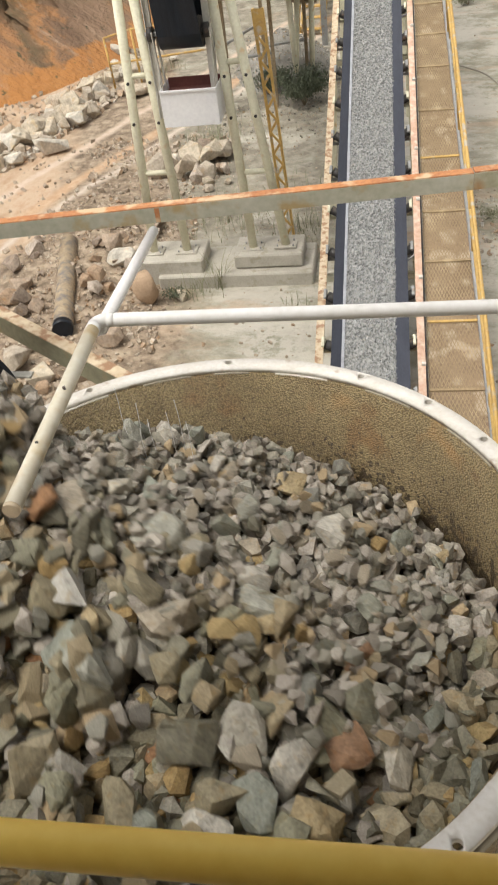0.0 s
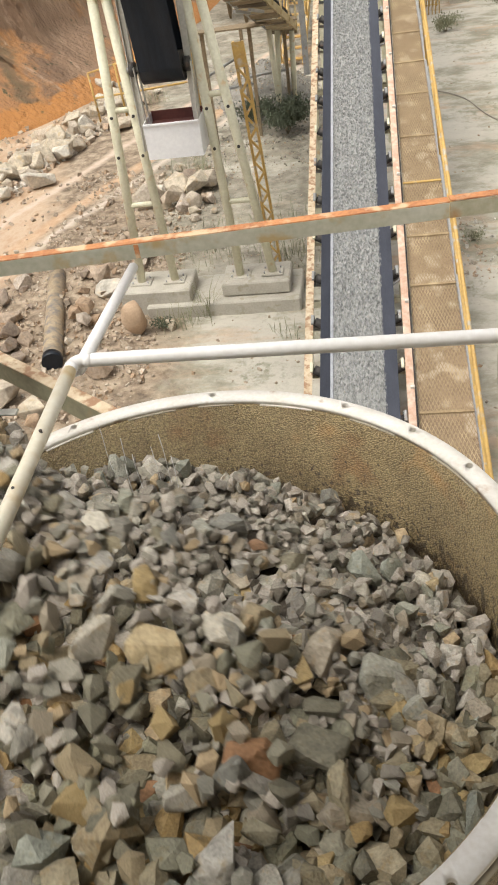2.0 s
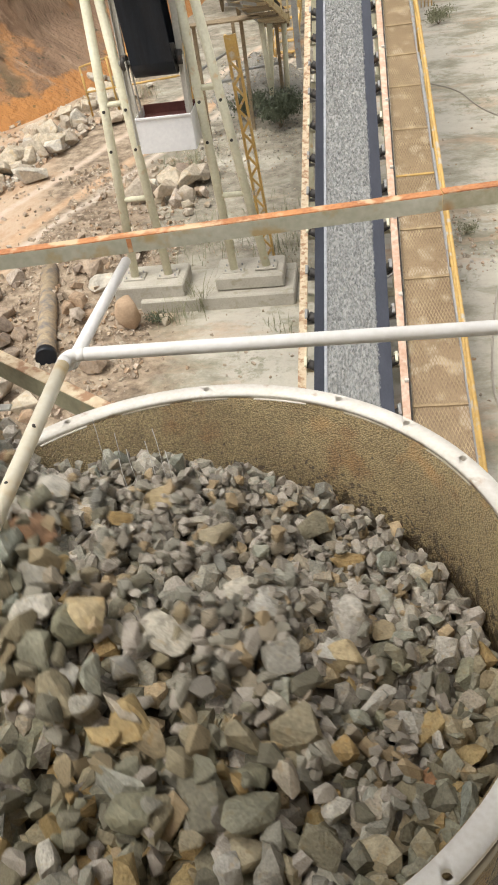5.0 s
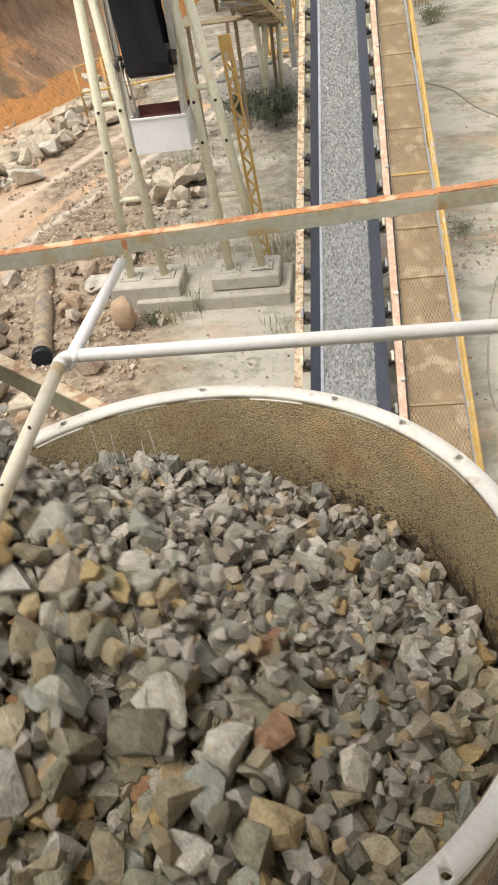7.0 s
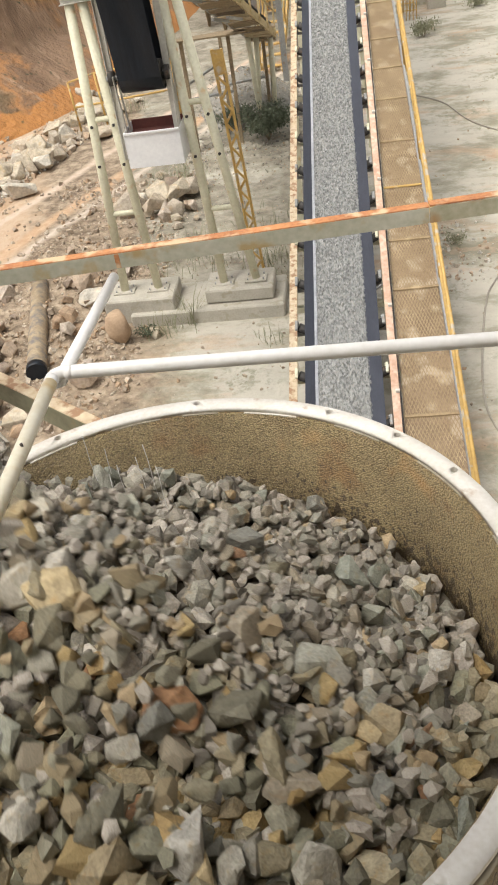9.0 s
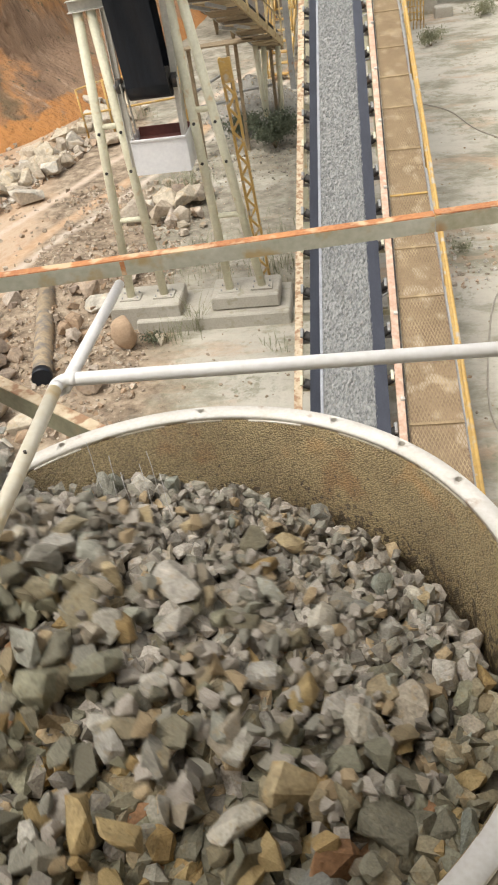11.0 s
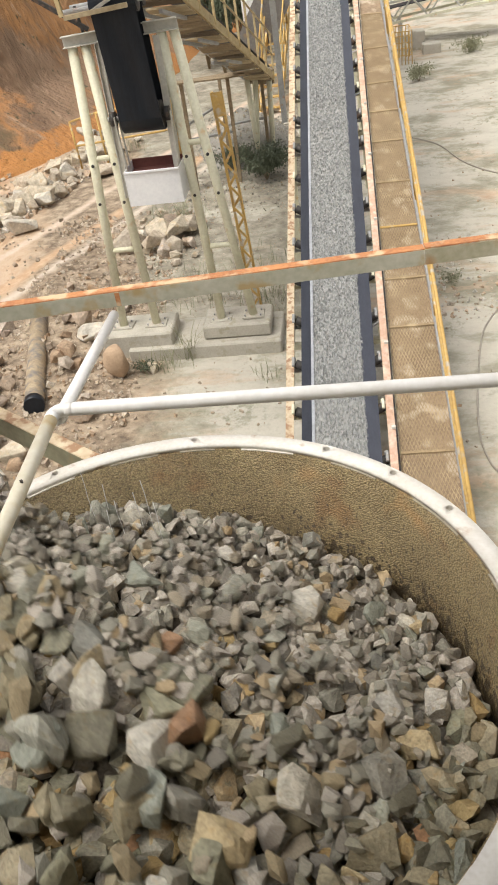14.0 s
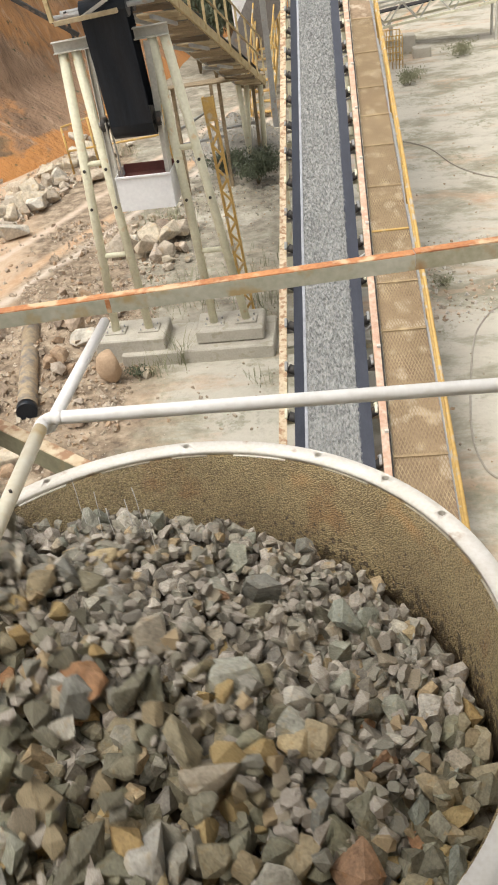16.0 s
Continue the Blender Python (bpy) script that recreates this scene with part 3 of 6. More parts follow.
def build_cliff():
    """A clay face behind the track, torn by gullies, that turns to close the far side."""
    bm = bmesh.new()
    base = [(-34, 6), (-15, 13), (-9.8, 16.0), (-7.7, 17.7), (-6.6, 19.2), (-5.9, 21), (-5.4, 24), (-4.8, 28), (-4.4, 33), (2, 42), (14, 48), (40, 52)]
    line = []
    for (ax, ay), (bx, by) in zip(base, base[1:]):
        n = max(2, int(math.hypot(bx - ax, by - ay) / 0.35))
        line += [(ax + (bx - ax) * i / n, ay + (by - ay) * i / n, bx - ax, by - ay) for i in range(n)]
    rows = 70
    grid = []
    for i, (x, y, dx, dy) in enumerate(line):
        k = math.hypot(dx, dy)
        nx, ny = -dy / k, dx / k
        col = []
        for j in range(rows):
            s = j / (rows - 1)
            z = -0.6 + 13 * s
            out = 1.15 * min(z, 1.5 + 0.6 * noise.noise((x * 0.5, y * 0.5, 4))) + 0.42 * max(0.0, z) + 1.1 * max(0, s - 0.12) * math.sin(s * 9)
            g = noise.fractal((x * 0.22 + s, y * 0.22, s * 1.4), 1.0, 2.0, 5) * 1.2 + 0.55 * noise.noise((i * 0.23, s * 2.0, 9)) + 0.7 * s * abs(noise.noise((i * 0.33, s * 1.1, 2))) + 0.30 * noise.noise((x * 1.9, y * 1.9, z * 1.9)) + 0.14 * noise.noise((x * 4.5, y * 4.5, z * 4.5))
            out += g * (0.25 + 0.8 * s)
            col.append(bm.verts.new((x + nx * out, y + ny * out, GROUND + z + 0.3 * g)))
        grid.append(col)
    for u, v in zip(grid, grid[1:]):
        for j in range(rows - 1):
            bm.faces.new((u[j], v[j], v[j + 1], u[j + 1])).smooth = True
    return tagged(part("cliff", bm, M_CLIFF), "orange-brown clay quarry face scarred by gullies", "cliff", kind="structure")


build_cliff()

# ---- crusher drum ----
RIM, BORE, BOLTS = 1.178, 1.095, 1.151


def build_drum():
    drum = new("crusher_feed_drum")
    tagged(drum, "round steel crusher feed drum with a worn white flange", "crusher drum")
    bm = bmesh.new()
    lathe(bm, [(BORE + 0.016, -0.024), (1.13, -0.024), (1.13, -1.35), (BORE, -1.35), (BORE, -0.03)], 128)
    part("shell", bm, M_BORE, drum, "brown pitted wet lining")
    bm = bmesh.new()
    lathe(bm, [(BORE + 0.011, 0.0), (RIM - 0.003, 0.0), (RIM, -0.004), (RIM, -0.022), (BORE + 0.011, -0.022)], 160)
    flange = part("flange", bm, M_FLANGE, drum)
    cut_bm = bmesh.new()
    for a in (123.3, 92.7, 63.3, 47.4, 32.7, -47.5, 2, -17, -77, 153):
        r = 0.014
        m = pose(BOLTS * math.cos(radians(a)), BOLTS * math.sin(radians(a)), 0)
        bmesh.ops.create_cone(cut_bm, segments=16, radius1=r, radius2=r, depth=0.2, cap_ends=True, matrix=m)
    me = bpy.data.meshes.new("hole_cutter")
    cut_bm.to_mesh(me)
    cut_bm.free()
    cutter = new("hole_cutter", me)
    mod = flange.modifiers.new("holes", "BOOLEAN")
    mod.operation, mod.solver, mod.object = "DIFFERENCE", "EXACT", cutter
    bpy.context.view_layer.update()
    baked = bpy.data.meshes.new_from_object(flange.evaluated_get(bpy.context.evaluated_depsgraph_get()))
    flange.modifiers.clear()
    flange.data = baked
    bpy.data.objects.remove(cutter)
    # rubber seal strips that peep out under the flange
    for i, (a0, a1) in enumerate([(120, 131), (101, 112), (88, 96), (70, 82), (50, 61), (27, 40), (-54, -38), (4, 16)]):
        bm = bmesh.new()
        n = 10
        prev = None
        for j in range(n + 1):
            a = radians(a0 + (a1 - a0) * j / n)
            ring = [bm.verts.new((r * math.cos(a), r * math.sin(a), z)) for r, z in ((BORE + 0.004, -0.0225), (BORE + 0.02, -0.0225), (BORE + 0.02, -0.0265), (BORE + 0.004, -0.0265))]
            if prev:
                for k in range(4):
                    bm.faces.new((prev[k], prev[(k + 1) % 4], ring[(k + 1) % 4], ring[k]))
            prev = ring
        part("seal_strip", bm, M_DRUM if i % 3 else M_FLANGE, drum)
    bm = bmesh.new()
    lathe(bm, [(0.2, -1.36), (1.30, -1.36), (1.36, -1.6), (1.36, -3.75), (0.2, -3.75)], 48)
    part("crusher_body", bm, M_DRUM, drum)
    bm = bmesh.new()
    lathe(bm, [(1.131, -0.10), (1.165, -0.10), (1.165, -0.16), (1.131, -0.16)], 64)
    part("stiffener_ring", bm, M_DRUM, drum)
    return drum


build_drum()

# discharge hood from the crusher to the tail of the product conveyor
bm = bmesh.new()
box(bm, (-0.35, 1.30, GROUND - 0.4), (1.25, 3.3, -2.55), 0.03)
tagged(part("discharge_hood", bm, M_DRUM), "plain steel discharge hood under the crusher", "chute")

# ---- railing, bar and spray pipe ----
def build_handrail():
    rail = new("handrail")
    tagged(rail, "thick glossy yellow tubular handrail of the crusher platform", "handrail")
    bm = bmesh.new()
    tube(bm, [(-2.2, -1.434, 1.222), (1.899, -1.434, 1.222)], 0.0215, 24)
    part("top_rail", bm, M_YELLOW, rail)
    for x in (-2.1, 1.85):
        bm = bmesh.new()
        tube(bm, [(x, -1.434, 1.2), (x, -1.434, 0.1)], 0.024, 16)
        part("post", bm, M_YELLOW, rail)


build_handrail()
bm = bmesh.new()
box(bm, (-2.6, -3.4, 0.02), (3.0, -1.40, 0.10), 0.004)
platform = tagged(part("platform", bm, M_STEEL), "steel service platform beside the crusher", "platform", kind="structure")
for x in (-2.4, 2.8):
    for y in (-3.2, -1.6):
        bm = bmesh.new()
        beam(bm, (x, y, GROUND - 0.05), (x, y, 0.018), 0.14, 0.14, up=(0, 1, 0))
        part("column", bm, M_STEEL, platform)


# Unseen wall and roof, added to cut the sky light on the drum's near side
bm = bmesh.new()
box(bm, (-3.2, -3.55, 0.10), (3.6, -3.42, 3.3), 0.01)
tagged(part("wall_cabin", bm, M_DRUM), "added wall behind the platform, out of view, that blocks sky light", "wall", kind="structure")
bm = bmesh.new()
box(bm, (-0.9, -3.6, 3.302), (3.8, -1.10, 3.38), 0.01)
tagged(part("roof_cabin", bm, M_DRUM), "added roof over the platform, out of view, that shades the near rocks", "roof", kind="structure")


# Another added blocker, out of view, that dims the right of the heap
bm = bmesh.new()
box(bm, (1.90, -3.41, 0.10), (2.00, -0.10, 3.30), 0.01)
tagged(part("wall_side", bm, M_DRUM), "added side wall, out of view, that darkens the right of the drum", "wall", kind="structure")


def build_bar():
    bar = new("rusty_crossbar")
    tagged(bar, "painted angle-steel crossbar with an orange rusty top", "crossbar")
    a, b = Vector((-1.9, 1.0, 0.665)), Vector((2.6, 1.475, 0.70))
    n = (b - a).normalized().cross(Vector((0, 0, 1))) * -0.020
    for u, v, web, lift in ((0.0, 0.632, M_BAR, 0.0), (0.6325, 1.0, M_BAR_RUSTY, 0.004)):
        p, q, up = a.lerp(b, u), a.lerp(b, v), Vector((0, 0, 0.033 + lift))
        bm = bmesh.new()
        beam(bm, p, q, 0.007, 0.062, bevel=0.001)
        part("web", bm, web, bar)
        bm = bmesh.new()
        beam(bm, p + n + up, q + n + up, 0.046, 0.006, bevel=0.001)
        part("flange", bm, M_RUST, bar, "orange rusted flange")
    bm = bmesh.new()
    beam(bm, (-0.262, 1.1725, 0.678), (-0.238, 1.175, 0.678), 0.009, 0.063)
    part("rusty_weld", bm, M_RUST, bar, "rusty weld seam")
    for x, s in ((-1.8, 1.01), (2.5, 1.465)):
        bm = bmesh.new()
        beam(bm, (x, s + 0.03, 0.66), (x, s + 0.03, GROUND), 0.07, 0.07, up=(0, 1, 0))
        part("post", bm, M_BAR, bar)


build_bar()


def build_spray_pipe():
    pipe = new("spray_water_pipe")
    tagged(pipe, "white painted water spray pipe over the drum", "water pipe")
    r = 0.0185
    z = 0.887
    bend = [(-0.142 + 0.03 * (1 - math.cos(radians(a))), 0.036 + 0.03 * math.sin(radians(a)), z) for a in range(0, 91, 15)]
    bm = bmesh.new()
    tube(bm, bend + [(2.4, 0.080, z)], r, 20)
    part("cross_pipe", bm, M_PIPE, pipe)
    bm = bmesh.new()
    tube(bm, [(-0.120, -0.655, z + 0.008), (-0.142, 0.016, z)], r * 1.02, 20)
    part("spray_arm", bm, M_PIPE_OLD, pipe, "yellowed arm with drilled holes and a rusty tip")
    bm = bmesh.new()
    tube(bm, [(-0.1422, 0.008, z), (-0.142, 0.040, z)], r * 1.015, 20)
    tube(bm, [bend[-1], (-0.092, 0.0663, z)], r * 1.015, 20)
    part("elbow", bm, M_PIPE, pipe)
    bm = bmesh.new()
    tube(bm, [(-0.1197, -0.664, z + 0.0085), (-0.1197, -0.6535, z + 0.0085)], r * 0.97, 20, r * 1.03)
    part("rusty_tip", bm, M_CREAM, pipe, "rusty pipe tip")
    for y in (-0.47, -0.27):
        bm = bmesh.new()
        tube(bm, [(-0.125, y, z + 0.010), (-0.125, y, z + 0.0265)], 0.0038, 10)
        part("nozzle_hole", bm, M_DARK, pipe)
    bm = bmesh.new()
    tube(bm, [(-0.147, 0.09, z - 0.042), (-0.2465, 1.068, 0.662)], 0.019, 20)
    part("support_arm", bm, M_PIPE, pipe)
    bm = bmesh.new()
    tube(bm, [(-0.142, 0.048, z - 0.02), (-0.147, 0.10, z - 0.046)], 0.017, 16)
    part("saddle", bm, M_PIPE, pipe)


build_spray_pipe()


def build_strut():
    strut = new("steel_strut")
    tagged(strut, "greenish steel strut with a bleached rusty top edge", "steel strut")
    bm = bmesh.new()
    a, b = Vector((-2.3, 2.30, 0.02)), Vector((-0.44, 1.06, -0.098))
    beam(bm, a, b, 0.06, 0.115)
    part("bar", bm, M_STRUT, strut)
    bm = bmesh.new()
    beam(bm, a + Vector((0, 0, 0.0605)), b + Vector((0, 0, 0.0605)), 0.064, 0.006)
    part("top_flange", bm, M_CREAM, strut, "sun-bleached rusty top edge")
    bm = bmesh.new()
    beam(bm, a, a + Vector((0, 0, -3.7)), 0.1, 0.1, up=(0, 1, 0))
    part("post", bm, M_BAR, strut)


build_strut()

# ---- product conveyor ----
SLOPE = math.tan(radians(18))


def on_conveyor(x, y, dz=0.0):
    return Vector((x, y, -1.815 + (y - 8.124) * SLOPE + dz))


Y0, Y1 = 3.0, 23.0
CROSS = Vector((0, -SLOPE, 1)).normalized()


def build_conveyor():
    con = new("product_conveyor")
    tagged(con, "inclined belt conveyor with chipped stringers and a rubber trough belt", "conveyor")
    bm = bmesh.new()
    prof = [(0.072, 0.075), (0.095, 0.06), (0.21, -0.02), (0.44, -0.035), (0.69, -0.02), (0.825, 0.06), (0.85, 0.075)]
    low = [(x, z - 0.012) for x, z in prof[::-1]]
    rings = [[bm.verts.new(on_conveyor(x, y, z)) for x, z in prof + low] for y in [Y0 + (Y1 - Y0) * i / 60 for i in range(61)]]
    n = len(rings[0])
    for u, v in zip(rings, rings[1:]):
        for j in range(n):
            bm.faces.new((u[j], v[j], v[(j + 1) % n], u[(j + 1) % n])).smooth = False
    bm.faces.new(rings[0])
    bm.faces.new(rings[-1][::-1])
    part("belt", bm, M_TROUGH, con, "blue-grey rubber trough belt")
    bm = bmesh.new()
    beam(bm, on_conveyor(0.42, Y0, -0.42), on_conveyor(0.42, Y1, -0.42), 0.78, 0.012, bevel=0)
    part("return_belt", bm, M_TROUGH, con)
    for name, x, y in (("tail_pulley", 0.42, Y0), ("head_pulley", 0.42, Y1)):
        bm = bmesh.new()
        tube(bm, [on_conveyor(x - 0.43, y, -0.23), on_conveyor(x + 0.43, y, -0.23)], 0.19, 24)
        part(name, bm, M_DARK, con)
    for x, m, w in ((-0.035, M_CREAM, 0.05), (0.955, M_PINK, 0.06)):
        bm = bmesh.new()
        channel(bm, on_conveyor(x, Y0 - 0.3, -0.03), on_conveyor(x, Y1 + 0.3, -0.03), w if x > 0.5 else -w, 0.12, up=CROSS)
        beam(bm, on_conveyor(x, Y0 - 0.3, 0.03), on_conveyor(x, Y1 + 0.3, 0.03), w, 0.008, up=CROSS)
        part("stringer", bm, m, con)
    # pale line of wet rock flour along one belt edge
    bm = bmesh.new()
    beam(bm, on_conveyor(0.185, Y0 + 0.4, 0.004), on_conveyor(0.185, Y1, 0.004), 0.032, 0.01, bevel=0.002)
    part("flour_line", bm, M_DUST, con)
    # idler sets
    y = Y0 + 0.5
    k = 0
    while y < Y1 - 0.3:
        idler = new("idler")
        idler.parent = con
        for c in ((0.2, -0.085, 0.64, -0.085), (0.19, -0.075, 0.01, 0.03), (0.68, -0.10, 0.90, 0.02)):
            bm = bmesh.new()
            tube(bm, [on_conveyor(c[0], y, c[1]), on_conveyor(c[2], y, c[3])], 0.05, 10)
            part("roller", bm, M_DARK, idler)
        bm = bmesh.new()
        beam(bm, on_conveyor(-0.09, y + 0.07, -0.12), on_conveyor(1.0, y + 0.07, -0.12), 0.05, 0.03)
        for x, s in ((-0.02, 1), (0.90, -1)):
            beam(bm, on_conveyor(x, y + 0.05, -0.11), on_conveyor(x + 0.01 * s, y + 0.05, 0.06), 0.035, 0.012, up=(0, 1, 0))
            beam(bm, on_conveyor(x + 0.0, y - 0.05, 0.045), on_conveyor(x + 0.0, y + 0.07, 0.045), 0.03, 0.03)
        ob = part("bracket", bm, M_STEEL if k % 3 else M_LEG, con)
        ob.parent = idler
        y += 0.62
        k += 1
    # belt cover clips on the salmon stringer
    for y in (5.08, 6.17, 7.3, 8.124, 9.38, 10.5, 11.6, 12.8):
        bm = bmesh.new()
        box(bm, (-0.022, -0.02, 0.0), (0.022, 0.02, 0.03), 0.004, Matrix.Translation(on_conveyor(0.985, y, 0.03)))
        part("clip", bm, M_FLANGE, con, "white clip")
        bm = bmesh.new()
        beam(bm, on_conveyor(0.80, y + 0.25, 0.0), on_conveyor(0.94, y + 0.40, -0.03), 0.025, 0.02)
        part("guard_strut", bm, M_PIPE if int(y) % 2 else M_STEEL, con)
    # trestles
    for y in (6.6, 10.4, 14.6, 18.8, 22.6):
        for x in (-0.065, 0.955):
            bm = bmesh.new()
            beam(bm, on_conveyor(x, y, -0.1), Vector((x + (0.12 if x > 0.5 else -0.12), y + 0.1, GROUND - 0.05)), 0.09, 0.09, up=(0, 1, 0))
            part("trestle_leg", bm, M_LEG, con)
        bm = bmesh.new()
        beam(bm, on_conveyor(-0.065, y, -0.3), on_conveyor(0.955, y, -0.3), 0.07, 0.07)
        part("trestle_beam", bm, M_LEG, con)
    return con


build_conveyor()


def walk_edge(y):
    return 1.56 - (y - 4.65) * 0.0232


def build_walkway():
    way = new("conveyor_walkway")
    tagged(way, "muddy expanded-metal walkway with a yellow handrail beside the belt", "walkway")
    X0 = 1.03
    bm = bmesh.new()
    beam(bm, on_conveyor(1.012, 3.2, 0.02), on_conveyor(1.012, Y1, 0.02), 0.012, 0.10, up=CROSS)
    part("inner_toe_plate", bm, M_DARK, way)
    bm = bmesh.new()
    beam(bm, on_conveyor(walk_edge(3.2) + 0.01, 3.2, 0.0), on_conveyor(walk_edge(Y1) + 0.01, Y1, 0.0), 0.03, 0.09, up=CROSS)
    part("outer_stringer", bm, M_STEEL, way)
    # expanded-metal mats, lapped at their ends; strands near the camera, mud-filled plates further off
    joints = [3.3, 4.05, 4.82, 5.63, 6.43, 7.15, 8.01, 8.85, 9.68, 10.34, 11.03, 11.93, 12.9, 14.0, 15.2, 16.6, 18.0, 19.5, 21.0, 22.6]
    rng = random.Random(5)
    for i, (a, b) in enumerate(zip(joints, joints[1:])):
        mat_piece = new("mesh_mat")
        mat_piece.parent = way
        lift = 0.003 * (i % 3)
        bm = bmesh.new()
        n = 14
        rows = int((b - a) / 0.045)
        if a < 12.5:
            step_x = (walk_edge((a + b) / 2) - X0 - 0.02) / n
            step_y = (b - a - 0.01) / rows
            for r in range(rows):
                for c in range(n):
                    x, y = X0 + 0.005 + (c + (r % 2) * 0.5 - 0.25) * step_x, a + r * step_y
                    p, q, s = on_conveyor(x, y, lift), on_conveyor(x + step_x * 0.5, y + step_y, lift + 0.004), on_conveyor(x + step_x, y, lift)
                    for u, v in ((p, q), (q, s)):
                        d = (v - u).normalized().cross(CROSS) * 0.0032
                        quad = [u - d, u + d, v + d, v - d]
                        lo = [bm.verts.new(w) for w in quad]
                        hi = [bm.verts.new(w + CROSS * 0.004) for w in quad]
                        bm.faces.new(hi)
                        for k in range(4):
                            bm.faces.new((lo[k], lo[(k + 1) % 4], hi[(k + 1) % 4], hi[k]))
            ob = part("grating", bm, M_MESH, way)
            ob.parent = mat_piece
            bm = bmesh.new()
        # caked mud under the strands
        yy = [a + (b - a) * k / 14 for k in range(15)]
        g = [[bm.verts.new(on_conveyor(X0 + (walk_edge(y) - X0) * k / 8, y, lift - 0.010 + 0.014 * noise.noise((k * 0.7, y * 3, i * 0.3)) + (0.004 if a >= 12.5 else 0))) for k in range(9)] for y in yy]
        for u, v in zip(g, g[1:]):
            for k in range(8):
                bm.faces.new((u[k], u[k + 1], v[k + 1], v[k])).smooth = True
        ob = part("mud", bm, M_MUD, way)
        ob.parent = mat_piece
        bm = bmesh.new()
        beam(bm, on_conveyor(X0, b - 0.012, lift + 0.008), on_conveyor(walk_edge(b), b - 0.012, lift + 0.008 + rng.uniform(-0.006, 0.006)), 0.03, 0.016, up=CROSS, bevel=0.003)
        ob = part("lap_edge", bm, M_YELLOW_OLD if i in (0, 2, 5) else M_MESH, way)
        ob.parent = mat_piece
    # handrail
    def rail_x(y):
        return 1.50 - (y - 3.26) * 0.0177
    for dz, r, name in ((0.95, 0.019, "top_rail"), (0.52, 0.016, "mid_rail")):
        bm = bmesh.new()
        tube(bm, [on_conveyor(rail_x(y) + (0.95 - dz) * 0.09, y, dz) for y in (2.6, 8, 14, Y1)], r, 10)
        part(name, bm, M_YELLOW_OLD, way)
    y = 2.7
    while y < Y1:
        bm = bmesh.new()
        tube(bm, [on_conveyor(walk_edge(y + 0.3) + 0.04, y, -0.05), on_conveyor(rail_x(y), y, 0.95)], 0.018, 8)
        part("post", bm, M_YELLOW_OLD, way)
        y += 1.9
    return way


build_walkway()

# ---- gravity take-up tower ----
TY = 8.75


def build_tower():
    tower = new("take_up_tower")
    tagged(tower, "cream-painted tubular A-frame tower of a belt take-up", "steel tower")
    legs = [((-2.65, -3.27), (-2.47, 0.44)), ((-2.16, -3.27), (-2.31, 0.44)), ((-1.21, -3.27), (-1.38, 0.50)), ((-0.75, -3.25), (-1.23, 0.50))]
    for (x0, z0), (x1, z1) in legs:
        bm = bmesh.new()
        tube(bm, [(x0, TY, z0 + 0.01), (x1, TY, z1)], 0.060, 16)
        part("leg", bm, M_LEG, tower)
        bm = bmesh.new()
        box(bm, (x0 - 0.15, TY - 0.12, z0 - 0.005), (x0 + 0.15, TY + 0.12, z0 + 0.02), 0.004)
        part("foot_plate", bm, M_CONC, tower)
        for sx in (-0.11, 0.11):
            for sy in (-0.08, 0.08):
                bm = bmesh.new()
                tube(bm, [(x0 + sx, TY + sy, z0 + 0.01), (x0 + sx, TY + sy, z0 + 0.05)], 0.012, 6)
                part("anchor_bolt", bm, M_STEEL, tower)
    def at(i, z):
        (x0, z0), (x1, z1) = legs[i]
        return Vector((x0 + (x1 - x0) * (z - z0) / (z1 - z0), TY, z))
    for i, j, zs in ((0, 1, (-2.12, -0.88)), (2, 3, (-2.18, -0.80))):
        for z in zs:
            bm = bmesh.new()
            tube(bm, [at(i, z), at(j, z)], 0.036, 10)
            part("rung", bm, M_LEG, tower)
    for i in range(4):
        for z in (-0.95, -1.45):
            bm = bmesh.new()
            tube(bm, [at(i, z) + Vector((0, -0.075, 0)), at(i, z) + Vector((0, 0.0, 0))], 0.02, 8)
            part("bolt", bm, M_DARK, tower)
    for a, b in (((-2.57, TY, 0.50), (-2.03, TY, 0.525)), ((-1.58, TY, 0.545), (-1.17, TY, 0.56))):
        bm = bmesh.new()
        channel(bm, a, b, 0.09, 0.13)
        part("head_beam", bm, M_BEAM, tower)
    for name, a, b, w, m in (("cross_beam", (-2.36, 8.32, 0.80), (-1.62, 8.32, 0.855), 0.05, M_WOOD_PALE), ("diagonal_brace", (-3.1, 8.75, 1.20), (-2.23, 8.75, 0.60), 0.05, M_DARK), ("diagonal_brace", (-2.10, 8.40, 0.80), (-1.62, 8.40, 1.02), 0.04, M_BEAM), ("post", (-2.30, 8.76, 0.56), (-2.34, 8.76, 0.86), 0.03, M_DARK), ("post", (-2.42, 8.45, 0.80), (-2.46, 8.45, 1.25), 0.05, M_RAILING)):
        bm = bmesh.new()
        beam(bm, a, b, w, w, up=(0, 1, 0))
        part(name, bm, m, tower)
    for x in (-2.14, -1.44):
        bm = bmesh.new()
        channel(bm, (x - 0.02, TY - 0.05, -1.40), (x, TY - 0.05, 0.46), 0.05, 0.08, up=(1, 0, 0) if x > -1.8 else (-1, 0, 0))
        part("guide_rail", bm, M_BEAM, tower)
    return tower


build_tower()


